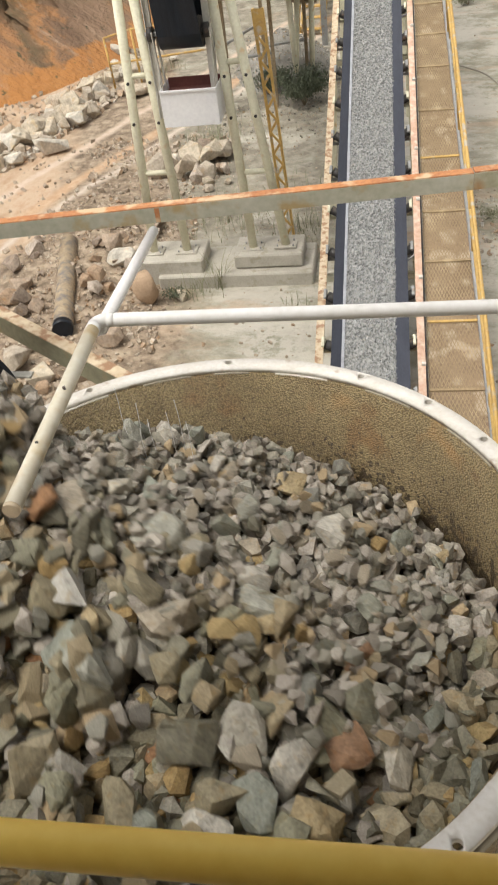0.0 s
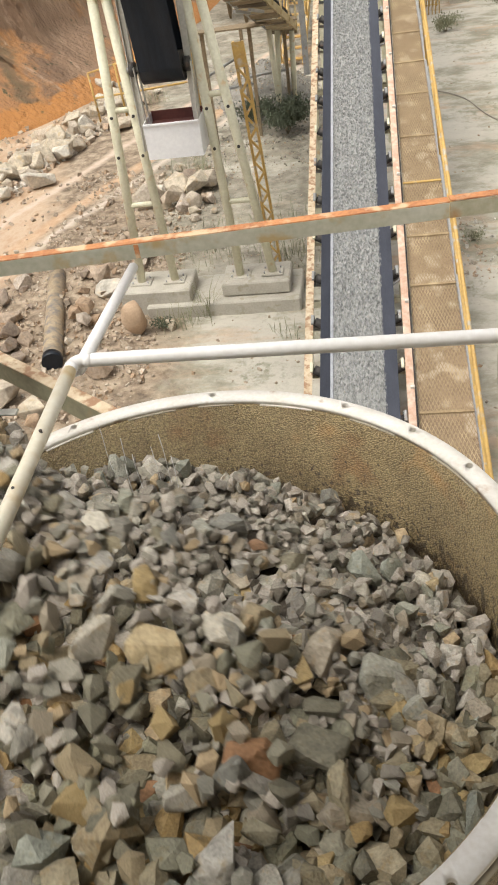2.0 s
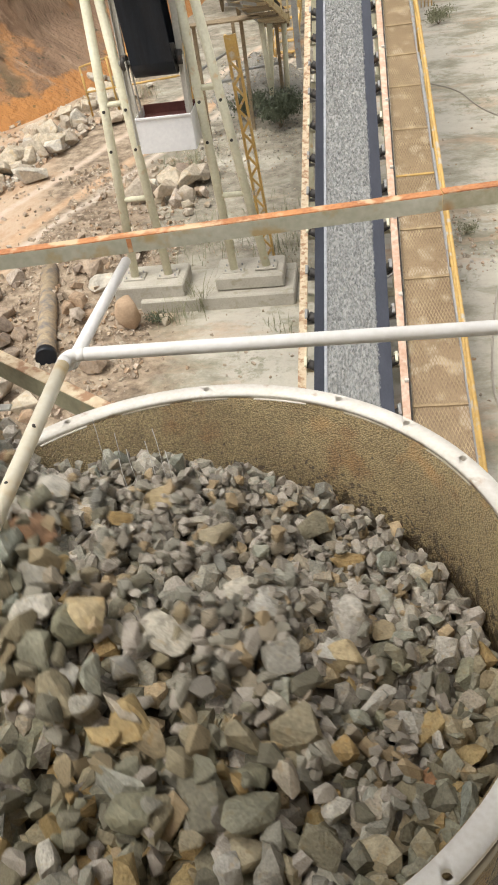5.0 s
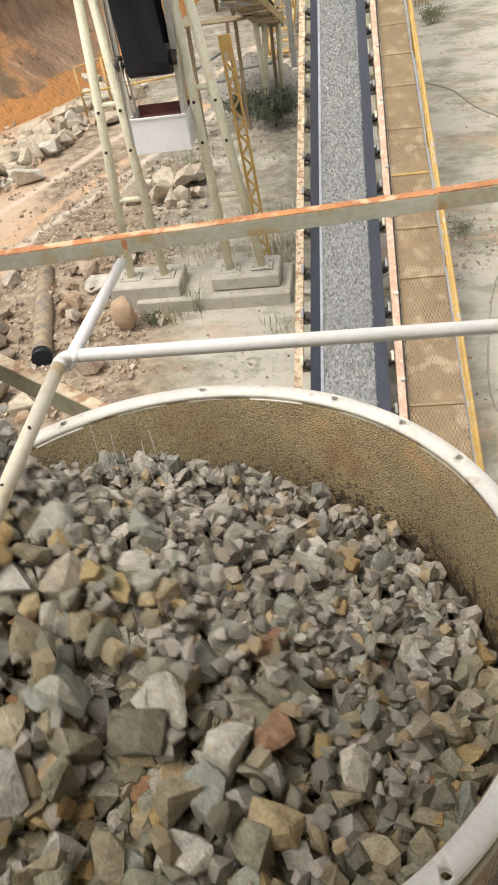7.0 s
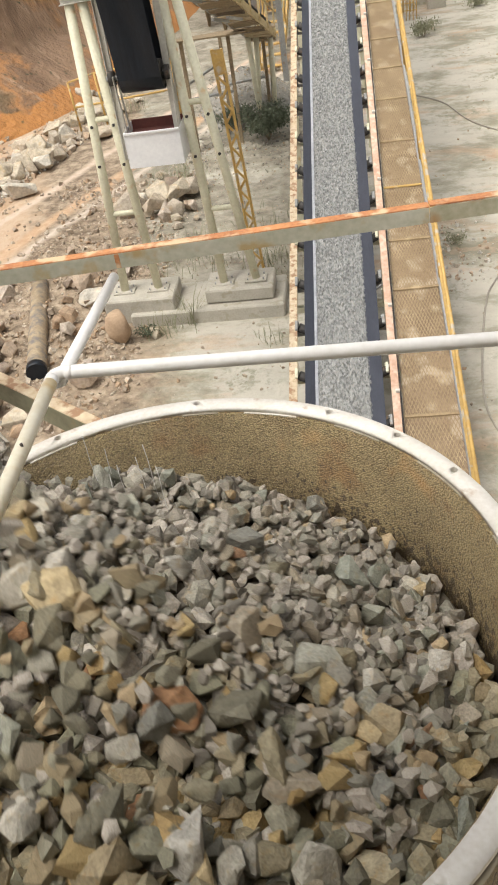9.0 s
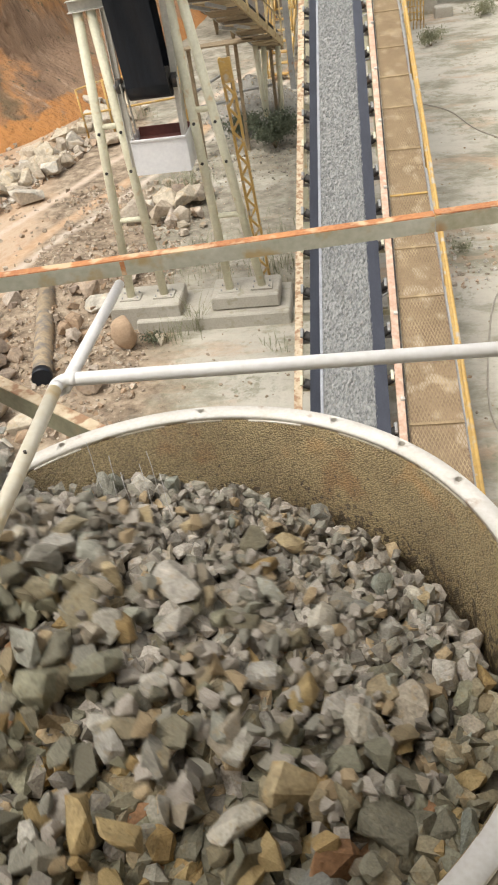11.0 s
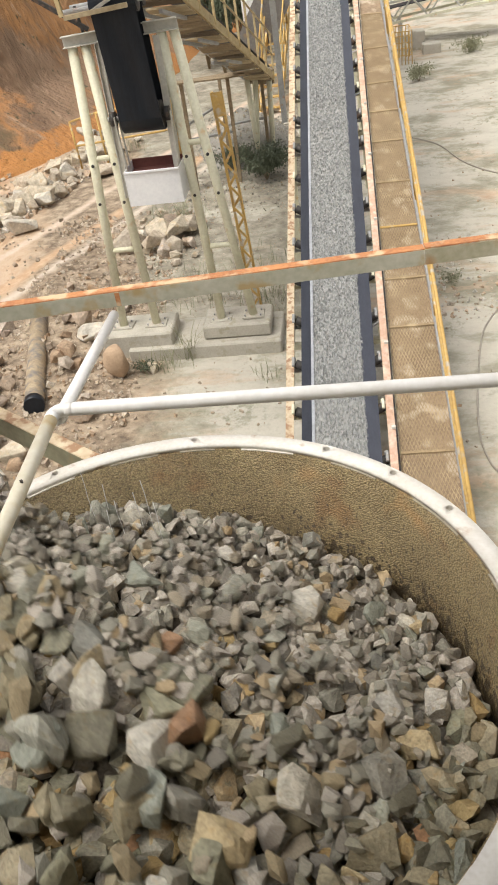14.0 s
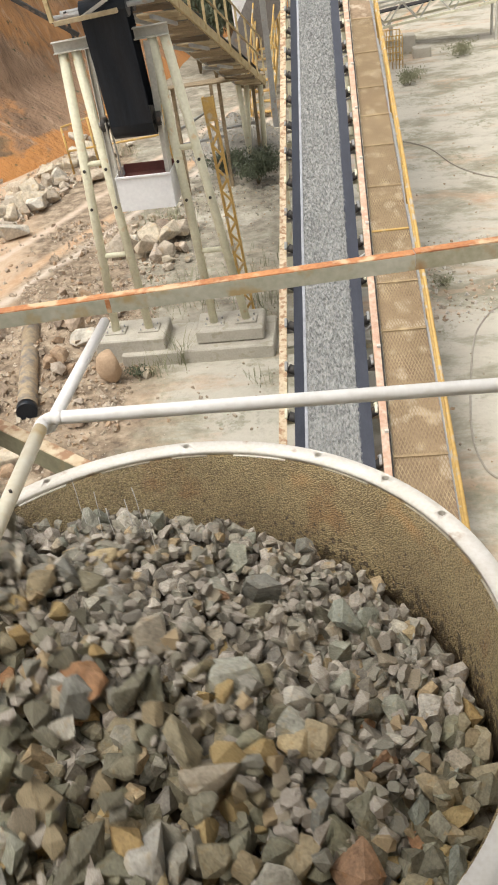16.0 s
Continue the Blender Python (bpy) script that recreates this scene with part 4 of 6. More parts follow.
def build_take_up_belt():
    loop = new("take_up_belt")
    tagged(loop, "black rubber belt loop hanging round a take-up pulley", "belt loop")
    for name, y in (("front_strand", 8.47), ("rear_strand", 8.83)):
        bm = bmesh.new()
        nx, nz = 8, 24
        x0, x1 = -2.045, -1.525
        front = [[bm.verts.new((x0 + (x1 - x0) * i / nx + 0.03 - 0.075 * (j / nz), y + s * 0.007 + 0.012 * math.sin(3.0 * i / nx) + 0.01 * math.sin(i * 1.3 + j * 0.2), -0.40 + 1.24 * j / nz)) for i in range(nx + 1) for j in range(nz + 1)] for s in (-1, 1)]
        for vs, flip in ((front[0], False), (front[1], True)):
            for i in range(nx):
                for j in range(nz):
                    q = [vs[i * (nz + 1) + j], vs[(i + 1) * (nz + 1) + j], vs[(i + 1) * (nz + 1) + j + 1], vs[i * (nz + 1) + j + 1]]
                    bm.faces.new(q[::-1] if flip else q).smooth = True
        part(name, bm, M_BELT, loop)
    for y in (8.60, 8.96):
        bm = bmesh.new()
        tube(bm, [(-2.10, y, 0.84), (-1.56, y, 0.87)], 0.125, 20)
        part("bend_pulley", bm, M_BELT, loop)
        bm = bmesh.new()
        tube(bm, [(-2.45, y, 0.82), (-1.25, y, 0.885)], 0.03, 10)
        part("bend_shaft", bm, M_STEEL, loop)
    bm = bmesh.new()
    pts = [(8.65 - 0.18 * math.cos(radians(a)), -0.40 - 0.18 * math.sin(radians(a))) for a in range(0, 181, 15)]
    rings = [[bm.verts.new((x, 8.65 + (y - 8.65) * k, -0.4 + (z + 0.4) * k)) for x, k in ((-2.015, 1.0), (-1.495, 1.0), (-1.495, 0.92), (-2.015, 0.92))] for y, z in pts]
    for u, v in zip(rings, rings[1:]):
        for k in range(4):
            bm.faces.new((u[k], u[(k + 1) % 4], v[(k + 1) % 4], v[k])).smooth = k == 0
    part("belt_bend", bm, M_BELT, loop)
    bm = bmesh.new()
    tube(bm, [(-2.005, 8.65, -0.40), (-1.505, 8.65, -0.40)], 0.16, 24)
    part("pulley", bm, M_DARK, loop)
    bm = bmesh.new()
    tube(bm, [(-2.20, 8.65, -0.40), (-1.40, 8.65, -0.40)], 0.03, 12)
    part("shaft", bm, M_STEEL, loop)
    for x in (-2.13, -1.455):
        bm = bmesh.new()
        tube(bm, [(x - 0.035, 8.65, -0.40), (x + 0.035, 8.65, -0.40)], 0.085, 16)
        part("bearing", bm, M_DARK, loop)


build_take_up_belt()


def build_counterweight():
    cw = new("counterweight_box")
    tagged(cw, "open white steel counterweight box with a dark red inside", "counterweight")
    x0, x1, y0, y1, z0, z1 = -2.085, -1.40, 8.45, 8.95, -1.44, -1.0
    for name, lo, hi in (("front_plate", (x0, y0, z0), (x1, y0 + 0.012, z1)), ("rear_plate", (x0, y1, z0), (x1, y1 + 0.012, z1 + 0.015)),
                         ("side_plate", (x0 - 0.012, y0, z0), (x0 - 0.001, y1 + 0.01, z1)), ("side_plate", (x1 + 0.001, y0, z0), (x1 + 0.012, y1 + 0.01, z1)), ("floor_plate", (x0, y0 + 0.013, z0), (x1, y1 - 0.001, z0 + 0.012))):
        bm = bmesh.new()
        box(bm, lo, hi, 0.003)
        part(name, bm, M_RED if name == "rear_plate" else M_BOX, cw, "dark red inner face" if name == "rear_plate" else "")
    bm = bmesh.new()
    box(bm, (x0 + 0.002, y0 + 0.014, z1 - 0.16), (x1 - 0.002, y1 - 0.002, z1 - 0.10), 0.01)
    part("ballast", bm, M_RED, cw)
    for x in (x0 + 0.02, x1 - 0.02):
        for y in (8.56, 8.74):
            bm = bmesh.new()
            beam(bm, (x - 0.03 * (1 if x < -1.7 else -1), y, -0.36), (x, y, z1 - 0.05), 0.014, 0.05, up=(0, 1, 0))
            part("hanger", bm, M_BEAM, cw)
    bm = bmesh.new()
    beam(bm, (x0 - 0.01, y0 - 0.008, z1 - 0.01), (x1 + 0.01, y0 - 0.008, z1 - 0.01), 0.02, 0.03)
    part("rim_bar", bm, M_BOX, cw)


build_counterweight()


def build_footings():
    bm = bmesh.new()
    box(bm, (-2.55, 8.35, GROUND - 0.2), (-0.36, 9.25, -3.47), 0.02)
    tagged(part("footing_slab", bm, M_CONC), "long stained concrete footing slab", "footing")
    for a, b in (((-2.92, 8.44, -3.66), (-1.90, 9.1, -3.275)), ((-1.46, 8.50, -3.46), (-0.50, 9.1, -3.265))):
        bm = bmesh.new()
        box(bm, a, b, 0.02)
        tagged(part("footing_block", bm, M_CONC), "worn concrete footing block under the tower legs", "footing", "tower footings")


build_footings()


def build_lattice_post():
    post = new("lattice_post")
    tagged(post, "yellow laced steel post beside the take-up tower", "steel post")
    top, foot = Vector((-0.915, 9.3, -0.36)), Vector((-0.74, 9.3, -3.68))
    d = foot - top
    for s in (-0.06, 0.06):
        bm = bmesh.new()
        beam(bm, top + Vector((s, 0, 0)), foot + Vector((s, 0, 0)), 0.032, 0.06, up=(0, 1, 0))
        part("chord", bm, M_YELLOW_OLD, post)
    n = 22
    for i in range(n):
        a, b = top + d * (i / n), top + d * ((i + 1) / n)
        s = 0.055 if i % 2 else -0.055
        bm = bmesh.new()
        beam(bm, a + Vector((s, -0.03, 0)), b + Vector((-s, -0.03, 0)), 0.034, 0.01, up=(0, 1, 0))
        part("lacing", bm, M_YELLOW_OLD, post)
    bm = bmesh.new()
    box(bm, (-0.077, -0.034, -0.3), (0.077, -0.031, 0), 0.004, Matrix.Translation(top) @ pose(0, 0, 0, 0, -3, 0))
    part("cover_plate", bm, M_YELLOW_OLD, post)


build_lattice_post()

# ---- feed conveyor gallery ----
def build_gallery():
    gal = new("feed_conveyor")
    tagged(gal, "timber-decked feed conveyor rising over the take-up tower", "conveyor")
    def at(k, side, dz=0.0):
        """k: 0 at the low far end, 1 over the tower and beyond."""
        y = 18.2 - 16.2 * k
        r = -0.86 - 0.0688 * (18.2 - y)
        w = 0.46 + 0.014 * (18.2 - y)
        return Vector((r - w * side, y, -2.22 + (18.2 - y) * 0.361 + dz))
    n = 46
    for i in range(n):
        k = i / n
        bm = bmesh.new()
        beam(bm, at(k, -0.04, 0.012 * math.sin(i * 2.3)), at(k, 1.05 + 0.08 * math.sin(i * 1.7), 0.012 * math.cos(i * 3.1)), 0.25, 0.03, bevel=0.004, up=(0, 0.34, 0.94))
        part("deck_plank", bm, (M_WOOD, M_WOOD_DARK, M_WOOD_PALE, M_WOOD)[(i * 7 + i // 3) % 4], gal)
    for side in (-0.08, 1.1):
        bm = bmesh.new()
        channel(bm, at(0, side, 0.09), at(1, side, 0.09), 0.05, 0.14)
        part("stringer", bm, M_RAILING if side < 0 else M_STEEL, gal)
    bm = bmesh.new()
    beam(bm, at(0, 0.55, 0.34), at(1, 0.55, 0.34), 0.42, 0.02)
    part("belt", bm, M_BELT, gal)
    for k in range(17):
        p = at(k / 17 + 0.01, -0.10, 0.05)
        bm = bmesh.new()
        beam(bm, p, p + Vector((0, 0, 0.95)), 0.04, 0.04, up=(0, 1, 0))
        part("railing_post", bm, M_RAILING, gal)
    for dz in (0.98, 0.55):
        bm = bmesh.new()
        tube(bm, [at(0, -0.10, dz), at(1, -0.10, dz)], 0.018, 8)
        part("railing", bm, M_RAILING, gal)
    for (x, y), top in (((-1.35, 17.73), at(0.03, 0.7)), ((-1.0, 18.0), at(0.02, 0.1)), ((-1.30, 17.5), at(0.045, 1.0))):
        bm = bmesh.new()
        tube(bm, [(x, y, GROUND - 0.05), top], 0.06, 10)
        part("support_leg", bm, M_LEG, gal)
    for k in (0.24, 0.36, 0.48):
        for s in (0.25, 0.75):
            bm = bmesh.new()
            a, b = at(k - 0.05, s, -0.05), at(k + 0.03, s, -0.22)
            beam(bm, a, b, 0.05, 0.05)
            part("brace", bm, M_STEEL, gal)
    return gal


build_gallery()

# ---- far plant behind the tower ----
def build_far_plant():
    column = new("steel_column")
    tagged(column, "tall grey steel column beside the product conveyor", "steel column")
    bm = bmesh.new()
    channel(bm, (-0.76, 20.1, GROUND - 0.05), (-0.74, 19.2, 1.5), 0.14, 0.2, 0.02, up=(0, 1, 0))
    part("shaft", bm, M_STEEL, column)
    bm = bmesh.new()
    box(bm, (-1.0, 19.9, GROUND - 0.02), (-0.52, 20.3, GROUND + 0.06), 0.01)
    part("base_plate", bm, M_CONC, column)

    hop = new("white_hopper")
    tagged(hop, "white painted steel hopper with a slanted grey chute", "hopper")
    bm = bmesh.new()
    top = [(-2.0, 23.4, 1.2), (-0.75, 23.4, 1.2), (-0.75, 25.4, 1.2), (-2.0, 25.4, 1.2)]
    low = [(-1.9, 23.4, -1.9), (-1.1, 23.4, -1.9), (-1.1, 25.4, -1.9), (-1.9, 25.4, -1.9)]
    u, v = [bm.verts.new(p) for p in top], [bm.verts.new(p) for p in low]
    bm.faces.new(u)
    bm.faces.new(v[::-1])
    for k in range(4):
        bm.faces.new((v[k], v[(k + 1) % 4], u[(k + 1) % 4], u[k]))
    bmesh.ops.bevel(bm, geom=list(bm.edges), offset=0.03, segments=1, affect="EDGES")
    part("bin", bm, M_BOX, hop)
    bm = bmesh.new()
    beam(bm, (-1.75, 22.6, -2.35), (-0.75, 22.4, -0.75), 0.9, 0.10, up=(0, -1, 0.2))
    part("chute", bm, M_CHUTE, hop, "slanted dark grey steel chute")
    for x in (-1.85, -1.0):
        for y in (23.6, 25.2):
            bm = bmesh.new()
            beam(bm, (x, y, GROUND - 0.05), (x, y, 0.4), 0.1, 0.1, up=(0, 1, 0))
            part("leg", bm, M_LEG, hop)

    stair = new("yellow_stair")
    tagged(stair, "yellow steel stair with railings beside the hopper", "stair")
    for x in (-1.5, -0.95):
        bm = bmesh.new()
        beam(bm, (x, 21.0, -3.6), (x + 0.35, 23.0, -1.4), 0.05, 0.16)
        part("string", bm, M_YELLOW_OLD, stair)
        for dz in (0.5, 0.95):
            bm = bmesh.new()
            tube(bm, [(x, 21.0, -3.6 + dz), (x + 0.35, 23.0, -1.4 + dz)], 0.022, 8)
            part("railing", bm, M_YELLOW_OLD, stair)
        for k in range(6):
            p = Vector((x + 0.35 * k / 5, 21.0 + 2.0 * k / 5, -3.6 + 2.2 * k / 5))
            bm = bmesh.new()
            tube(bm, [p, p + Vector((0, 0, 0.95))], 0.02, 8)
            part("baluster", bm, M_YELLOW_OLD, stair)
    for k in range(10):
        p = Vector((-1.47 + 0.35 * k / 9.5, 21.1 + 2.0 * k / 10, -3.5 + 2.2 * k / 10))
        bm = bmesh.new()
        box(bm, (0, 0, 0), (0.50, 0.2, 0.03), 0.004, Matrix.Translation(p))
        part("tread", bm, M_YELLOW_OLD, stair)

    deck = new("timber_platform")
    tagged(deck, "low weathered timber platform on thin posts", "platform")
    for i in range(9):
        bm = bmesh.new()
        a = Vector((-2.75 + 0.10 * i, 15.3 + 0.28 * i, -1.42 - 0.05 * i))
        beam(bm, a, a + Vector((1.15, 0.25, -0.05)), 0.20, 0.03)
        part("plank", bm, M_WOOD, deck)
    for x, y, z in ((-2.5, 15.6, -1.45), (-1.6, 15.9, -1.5), (-2.0, 17.6, -1.8), (-1.1, 17.9, -1.85)):
        bm = bmesh.new()
        beam(bm, (x, y, GROUND - 0.05), (x, y, z), 0.07, 0.07, up=(0, 1, 0))
        part("post", bm, M_WOOD, deck)
    for a, b in (((-2.5, 15.6, -2.6), (-1.6, 15.9, -2.6)), ((-2.0, 17.6, -2.9), (-1.1, 17.9, -2.9)), ((-2.5, 15.6, -2.3), (-2.0, 17.6, -2.4))):
        bm = bmesh.new()
        tube(bm, [a, b], 0.03, 8)
        part("brace", bm, M_STEEL, deck)

    fence = new("yellow_guard_frame")
    tagged(fence, "thin yellow tubular guard frame by the track", "guard rail")
    pts = [(-5.72, 18.0, -2.54), (-5.05, 18.0, -2.40), (-3.25, 18.0, -2.30)]
    for a, b in zip(pts, pts[1:]):
        bm = bmesh.new()
        tube(bm, [a, b], 0.022, 8)
        part("rail", bm, M_YELLOW_OLD, fence)
    for p in pts:
        bm = bmesh.new()
        tube(bm, [p, (p[0] + 0.05, p[1], GROUND - 0.02)], 0.026, 8)
        part("post", bm, M_YELLOW_OLD, fence)
    bm = bmesh.new()
    tube(bm, [(-5.69, 18.0, -3.1), (-3.23, 18.0, -2.95)], 0.025, 8)
    part("mid_rail", bm, M_YELLOW_OLD, fence)

    truss = new("truss_conveyor")
    tagged(truss, "dusty lattice-truss conveyor standing on the far floor", "conveyor")
    a, b = Vector((2.0, 28.2, -3.05)), Vector((6.6, 27.4, -2.45))
    for dy in (0, 0.9):
        for dz in (0, 0.62):
            bm = bmesh.new()
            beam(bm, a + Vector((0, dy, dz)), b + Vector((0, dy, dz)), 0.08, 0.08)
            part("chord", bm, M_LEG if dz == 0 else M_BEAM, truss)
        for k in range(9):
            p, q = a + (b - a) * (k / 9), a + (b - a) * ((k + 1) / 9)
            bm = bmesh.new()
            beam(bm, p + Vector((0, dy, 0 if k % 2 else 0.62)), q + Vector((0, dy, 0.62 if k % 2 else 0)), 0.05, 0.05)
            part("diagonal", bm, M_BEAM, truss)
    bm = bmesh.new()
    beam(bm, a + Vector((0, 0.45, 0.42)), b + Vector((0, 0.45, 0.42)), 0.6, 0.03)
    part("belt", bm, M_BELT, truss)
    for k in (0.15, 0.85):
        p = a + (b - a) * k
        for dy in (0, 0.9):
            bm = bmesh.new()
            beam(bm, p + Vector((0, dy, 0)), (p.x, p.y + dy, GROUND - 0.05), 0.08, 0.08, up=(0, 1, 0))
            part("leg", bm, M_BEAM, truss)
    cage = new("yellow_cage")
    tagged(cage, "small yellow wire guard cage on the ground", "guard cage")
    for i in range(6):
        for y in (25.2, 26.2):
            bm = bmesh.new()
            tube(bm, [(2.30 + 0.1 * i, y, GROUND - 0.02), (2.30 + 0.1 * i, y + 0.1, GROUND + 0.9)], 0.014, 6)
            part("bar", bm, M_YELLOW_OLD, cage)
    for z in (0.25, 0.6, 0.9):
        bm = bmesh.new()
        tube(bm, [(2.3, 25.2, GROUND + z), (2.8, 25.2, GROUND + z), (2.8, 26.2, GROUND + z), (2.3, 26.2, GROUND + z), (2.3, 25.2, GROUND + z)], 0.014, 6)
        part("hoop", bm, M_YELLOW_OLD, cage)
    for lo, hi in (((2.95, 27.0, GROUND - 0.1), (3.35, 27.5, GROUND + 0.55)), ((3.2, 26.2, GROUND - 0.1), (3.75, 26.6, GROUND + 0.3))):
        bm = bmesh.new()
        box(bm, lo, hi, 0.03)
        tagged(part("concrete_block", bm, M_CONC), "weathered concrete block lying on the floor", "block", "loose concrete blocks")

    surge = new("surge_bin")
    tagged(surge, "plain steel surge bin under the conveyor head", "bin")
    for name, lo, hi in (("wall", (-0.6, 23.0, 0.6), (-0.55, 26.2, 3.6)), ("wall", (1.4, 23.0, 0.6), (1.45, 26.2, 3.6)), ("wall", (-0.549, 23.0, 0.6), (1.399, 23.05, 2.5)), ("wall", (-0.549, 26.15, 0.6), (1.399, 26.2, 3.6)), ("bottom", (-0.549, 23.06, 0.6), (1.399, 26.14, 0.66))):
        bm = bmesh.new()
        box(bm, lo, hi, 0.005)
        part(name, bm, M_STEEL, surge)
    for x in (-0.3, 1.15):
        for y in (23.3, 25.9):
            bm = bmesh.new()
            beam(bm, (x, y, GROUND - 0.05), (x, y, 0.6), 0.14, 0.14, up=(0, 1, 0))
            part("leg", bm, M_STEEL, surge)


build_far_plant()

# ---- loose things on the ground ----
def lay(x, y, dz=0.0):
    return GROUND + ground_height(x, y) + dz


def rock_thing(name, seed, x, y, size, material, label, group="", sink=0.3, flat=0.75, turn=None):
    me = rock_mesh(name, seed, material, size, flat, 34 if name == "boulder" else 13, 0.10 if name == "boulder" else 0.035)
    if name == "boulder":
        me.polygons.foreach_set("use_smooth", [True] * len(me.polygons))
    ob = new(name, me)
    rng = random.Random(seed * 7 + 1)
    ob.matrix_world = Matrix.Translation((x, y, lay(x, y, size * flat * (1 - sink)))) @ (turn or Euler((rng.uniform(-0.4, 0.4), rng.uniform(-0.4, 0.4), rng.uniform(0, 6.28))).to_matrix().to_4x4())
    return tagged(ob, label, "boulder" if size > 0.14 else "stone", group)


BOULDER_X, BOULDER_Y = -2.62, 7.98
rock_thing("boulder", 11, BOULDER_X, BOULDER_Y, 0.235, M_TAN, "rounded tan boulder beside the concrete footing", sink=0.1, flat=1.08, turn=Euler((0.05, 0.1, 1.3)).to_matrix().to_4x4())
rock_thing("stone", 12, -2.17, 8.10, 0.12, M_PALE, "small pale stone beside the footing slab")

rng = random.Random(21)
# pale blasted blocks at the foot of the cliff
for i in range(130):
    k = rng.random()
    x, y = -7.0 + 1.0 * k + rng.gauss(0, 0.3), 13.9 + 3.0 * k + rng.gauss(0, 0.5)
    rock_thing("quarry_block", 100 + i, x, y, rng.choice((0.08, 0.11, 0.14, 0.18, 0.24, 0.30)) * rng.uniform(0.8, 1.2), M_PALE, "pale angular quarry block at the foot of the cliff", "quarry blocks by the cliff", sink=0.2)
for i in range(34):
    x, y = -5.7 + rng.gauss(0, 0.6), 19.6 + rng.gauss(0, 0.9)
    rock_thing("quarry_block", 600 + i, x, y, rng.choice((0.14, 0.2, 0.3, 0.42)), M_PALE, "pale angular quarry block at the foot of the cliff", "quarry blocks by the cliff", sink=0.35, flat=0.5)
for i in range(30):
    x, y = -2.75 + rng.gauss(0, 0.42), 12.9 + rng.gauss(0, 0.6)
    rock_thing("rubble_rock", 200 + i, x, y, rng.choice((0.09, 0.15, 0.22, 0.32)), M_PALE if i % 6 else M_BANK, "grey-pink angular rubble rock behind the tower", "rubble heap behind the tower", sink=0.15)
for i in range(44):
    x, y = -3.3 + rng.gauss(0, 0.75) - 0.1, 8.6 + rng.gauss(0, 1.1)
    if x > -2.3 and y > 8.0:
        x -= 1.2
    if abs(x + 3.58 + 0.26 * (y - 7.08)) < 0.42 and y > 6.5:
        x -= 0.8
    if math.hypot(x - BOULDER_X, y - BOULDER_Y) < 0.55 or x > -2.75:
        x -= 0.9
    rock_thing("bank_rock", 300 + i, x, y, rng.choice((0.06, 0.08, 0.11, 0.16, 0.2)), M_BANK, "broken rock on the soil bank", "rocks on the soil bank", sink=0.25)
for i in range(26):
    x, y = -2.6 + rng.gauss(0, 0.9), 4.7 + rng.gauss(0, 0.8)
    rock_thing("spilled_rock", 400 + i, x - 0.4, y, rng.choice((0.12, 0.18, 0.26)), M_BANK, "rock spilled beside the crusher", "spilled rocks by the crusher", sink=0.2)


for i, (x, y, size) in enumerate(((-3.55, 6.1, 0.2), (-3.95, 6.4, 0.24), (-3.7, 5.7, 0.16), (-4.3, 5.9, 0.2), (-3.25, 5.55, 0.14), (-3.2, 8.9, 0.2), (-3.0, 9.15, 0.17), (-2.85, 8.75, 0.12))):
    rock_thing("pale_block", 450 + i, x, y, size, M_PALE, "pale broken block on the soil bank", "pale blocks on the bank", sink=0.2)


def scatter(name, n, area, sizes, material, seed, label, category, ok=None):
    """Countless small stones strewn over the ground, as one object."""
    r = random.Random(seed)
    bm = bmesh.new()
    made = 0
    while made < n:
        x, y = r.uniform(area[0], area[1]), r.uniform(area[2], area[3])
        if (ok and not ok(x, y)) or noise.noise((x * 0.6, y * 0.6, seed)) < r.uniform(-0.9, 0.45):
            continue
        s = r.choice(sizes) * r.uniform(0.6, 1.3)
        tmp = bmesh.new()
        bmesh.ops.create_cube(tmp, size=1.5)
        m = Matrix.Translation((x, y, lay(x, y, s * 0.2))) @ turned(r) @ Matrix.Diagonal((s * r.uniform(0.7, 1.2), s * r.uniform(0.6, 1.1), s * r.uniform(0.5, 0.8), 1))
        ids = [bm.verts.new(m @ (v.co * r.uniform(0.6, 1.1))) for v in tmp.verts]
        for f in tmp.faces:
            bm.faces.new([ids[v.index] for v in f.verts])
        tmp.free()
        made += 1
    return tagged(part(name, bm, material), label, category, kind="stuff")


scatter("bank_debris", 1700, (-6.5, -2.3, 5.5, 14.5), (0.014, 0.022, 0.035, 0.06), M_DEBRIS, 31, "pinkish broken debris strewn over the bank and track", "debris", lambda x, y: -2.2 - 0.2 * (y - 9) - x < 1.9 or (int(x * 97) % 5 == 0))
scatter("bank_rubble", 2900, (-4.9, -2.35, 5.6, 11.5), (0.008, 0.012, 0.02, 0.034), M_DEBRIS, 39, "brown broken rubble on the soil bank", "rubble", lambda x, y: x < -2.35 or y < 8.2)
scatter("cliff_fragments", 1300, (-7.9, -5.0, 13.2, 18.0), (0.03, 0.05, 0.08, 0.11), M_PALE_SMALL, 40, "pale broken fragments at the foot of the cliff", "rubble", lambda x, y: abs((x + 7.0) - (y - 13.9) / 3.0) < 0.55)
scatter("tower_debris", 2200, (-3.2, 0.0, 9.3, 16.0), (0.006, 0.010, 0.018), M_DEBRIS, 32, "grey debris behind the tower", "debris")
scatter("floor_stones", 900, (1.5, 8.0, 5.0, 24.0), (0.009, 0.013, 0.022), M_DEBRIS, 33, "scattered small stones on the floor", "stones")
scatter("floor_rubble", 900, (1.75, 4.6, 8.9, 11.9), (0.010, 0.016, 0.026, 0.04), M_PALE_SMALL, 37, "low strip of grey rubble beside the walkway", "rubble")
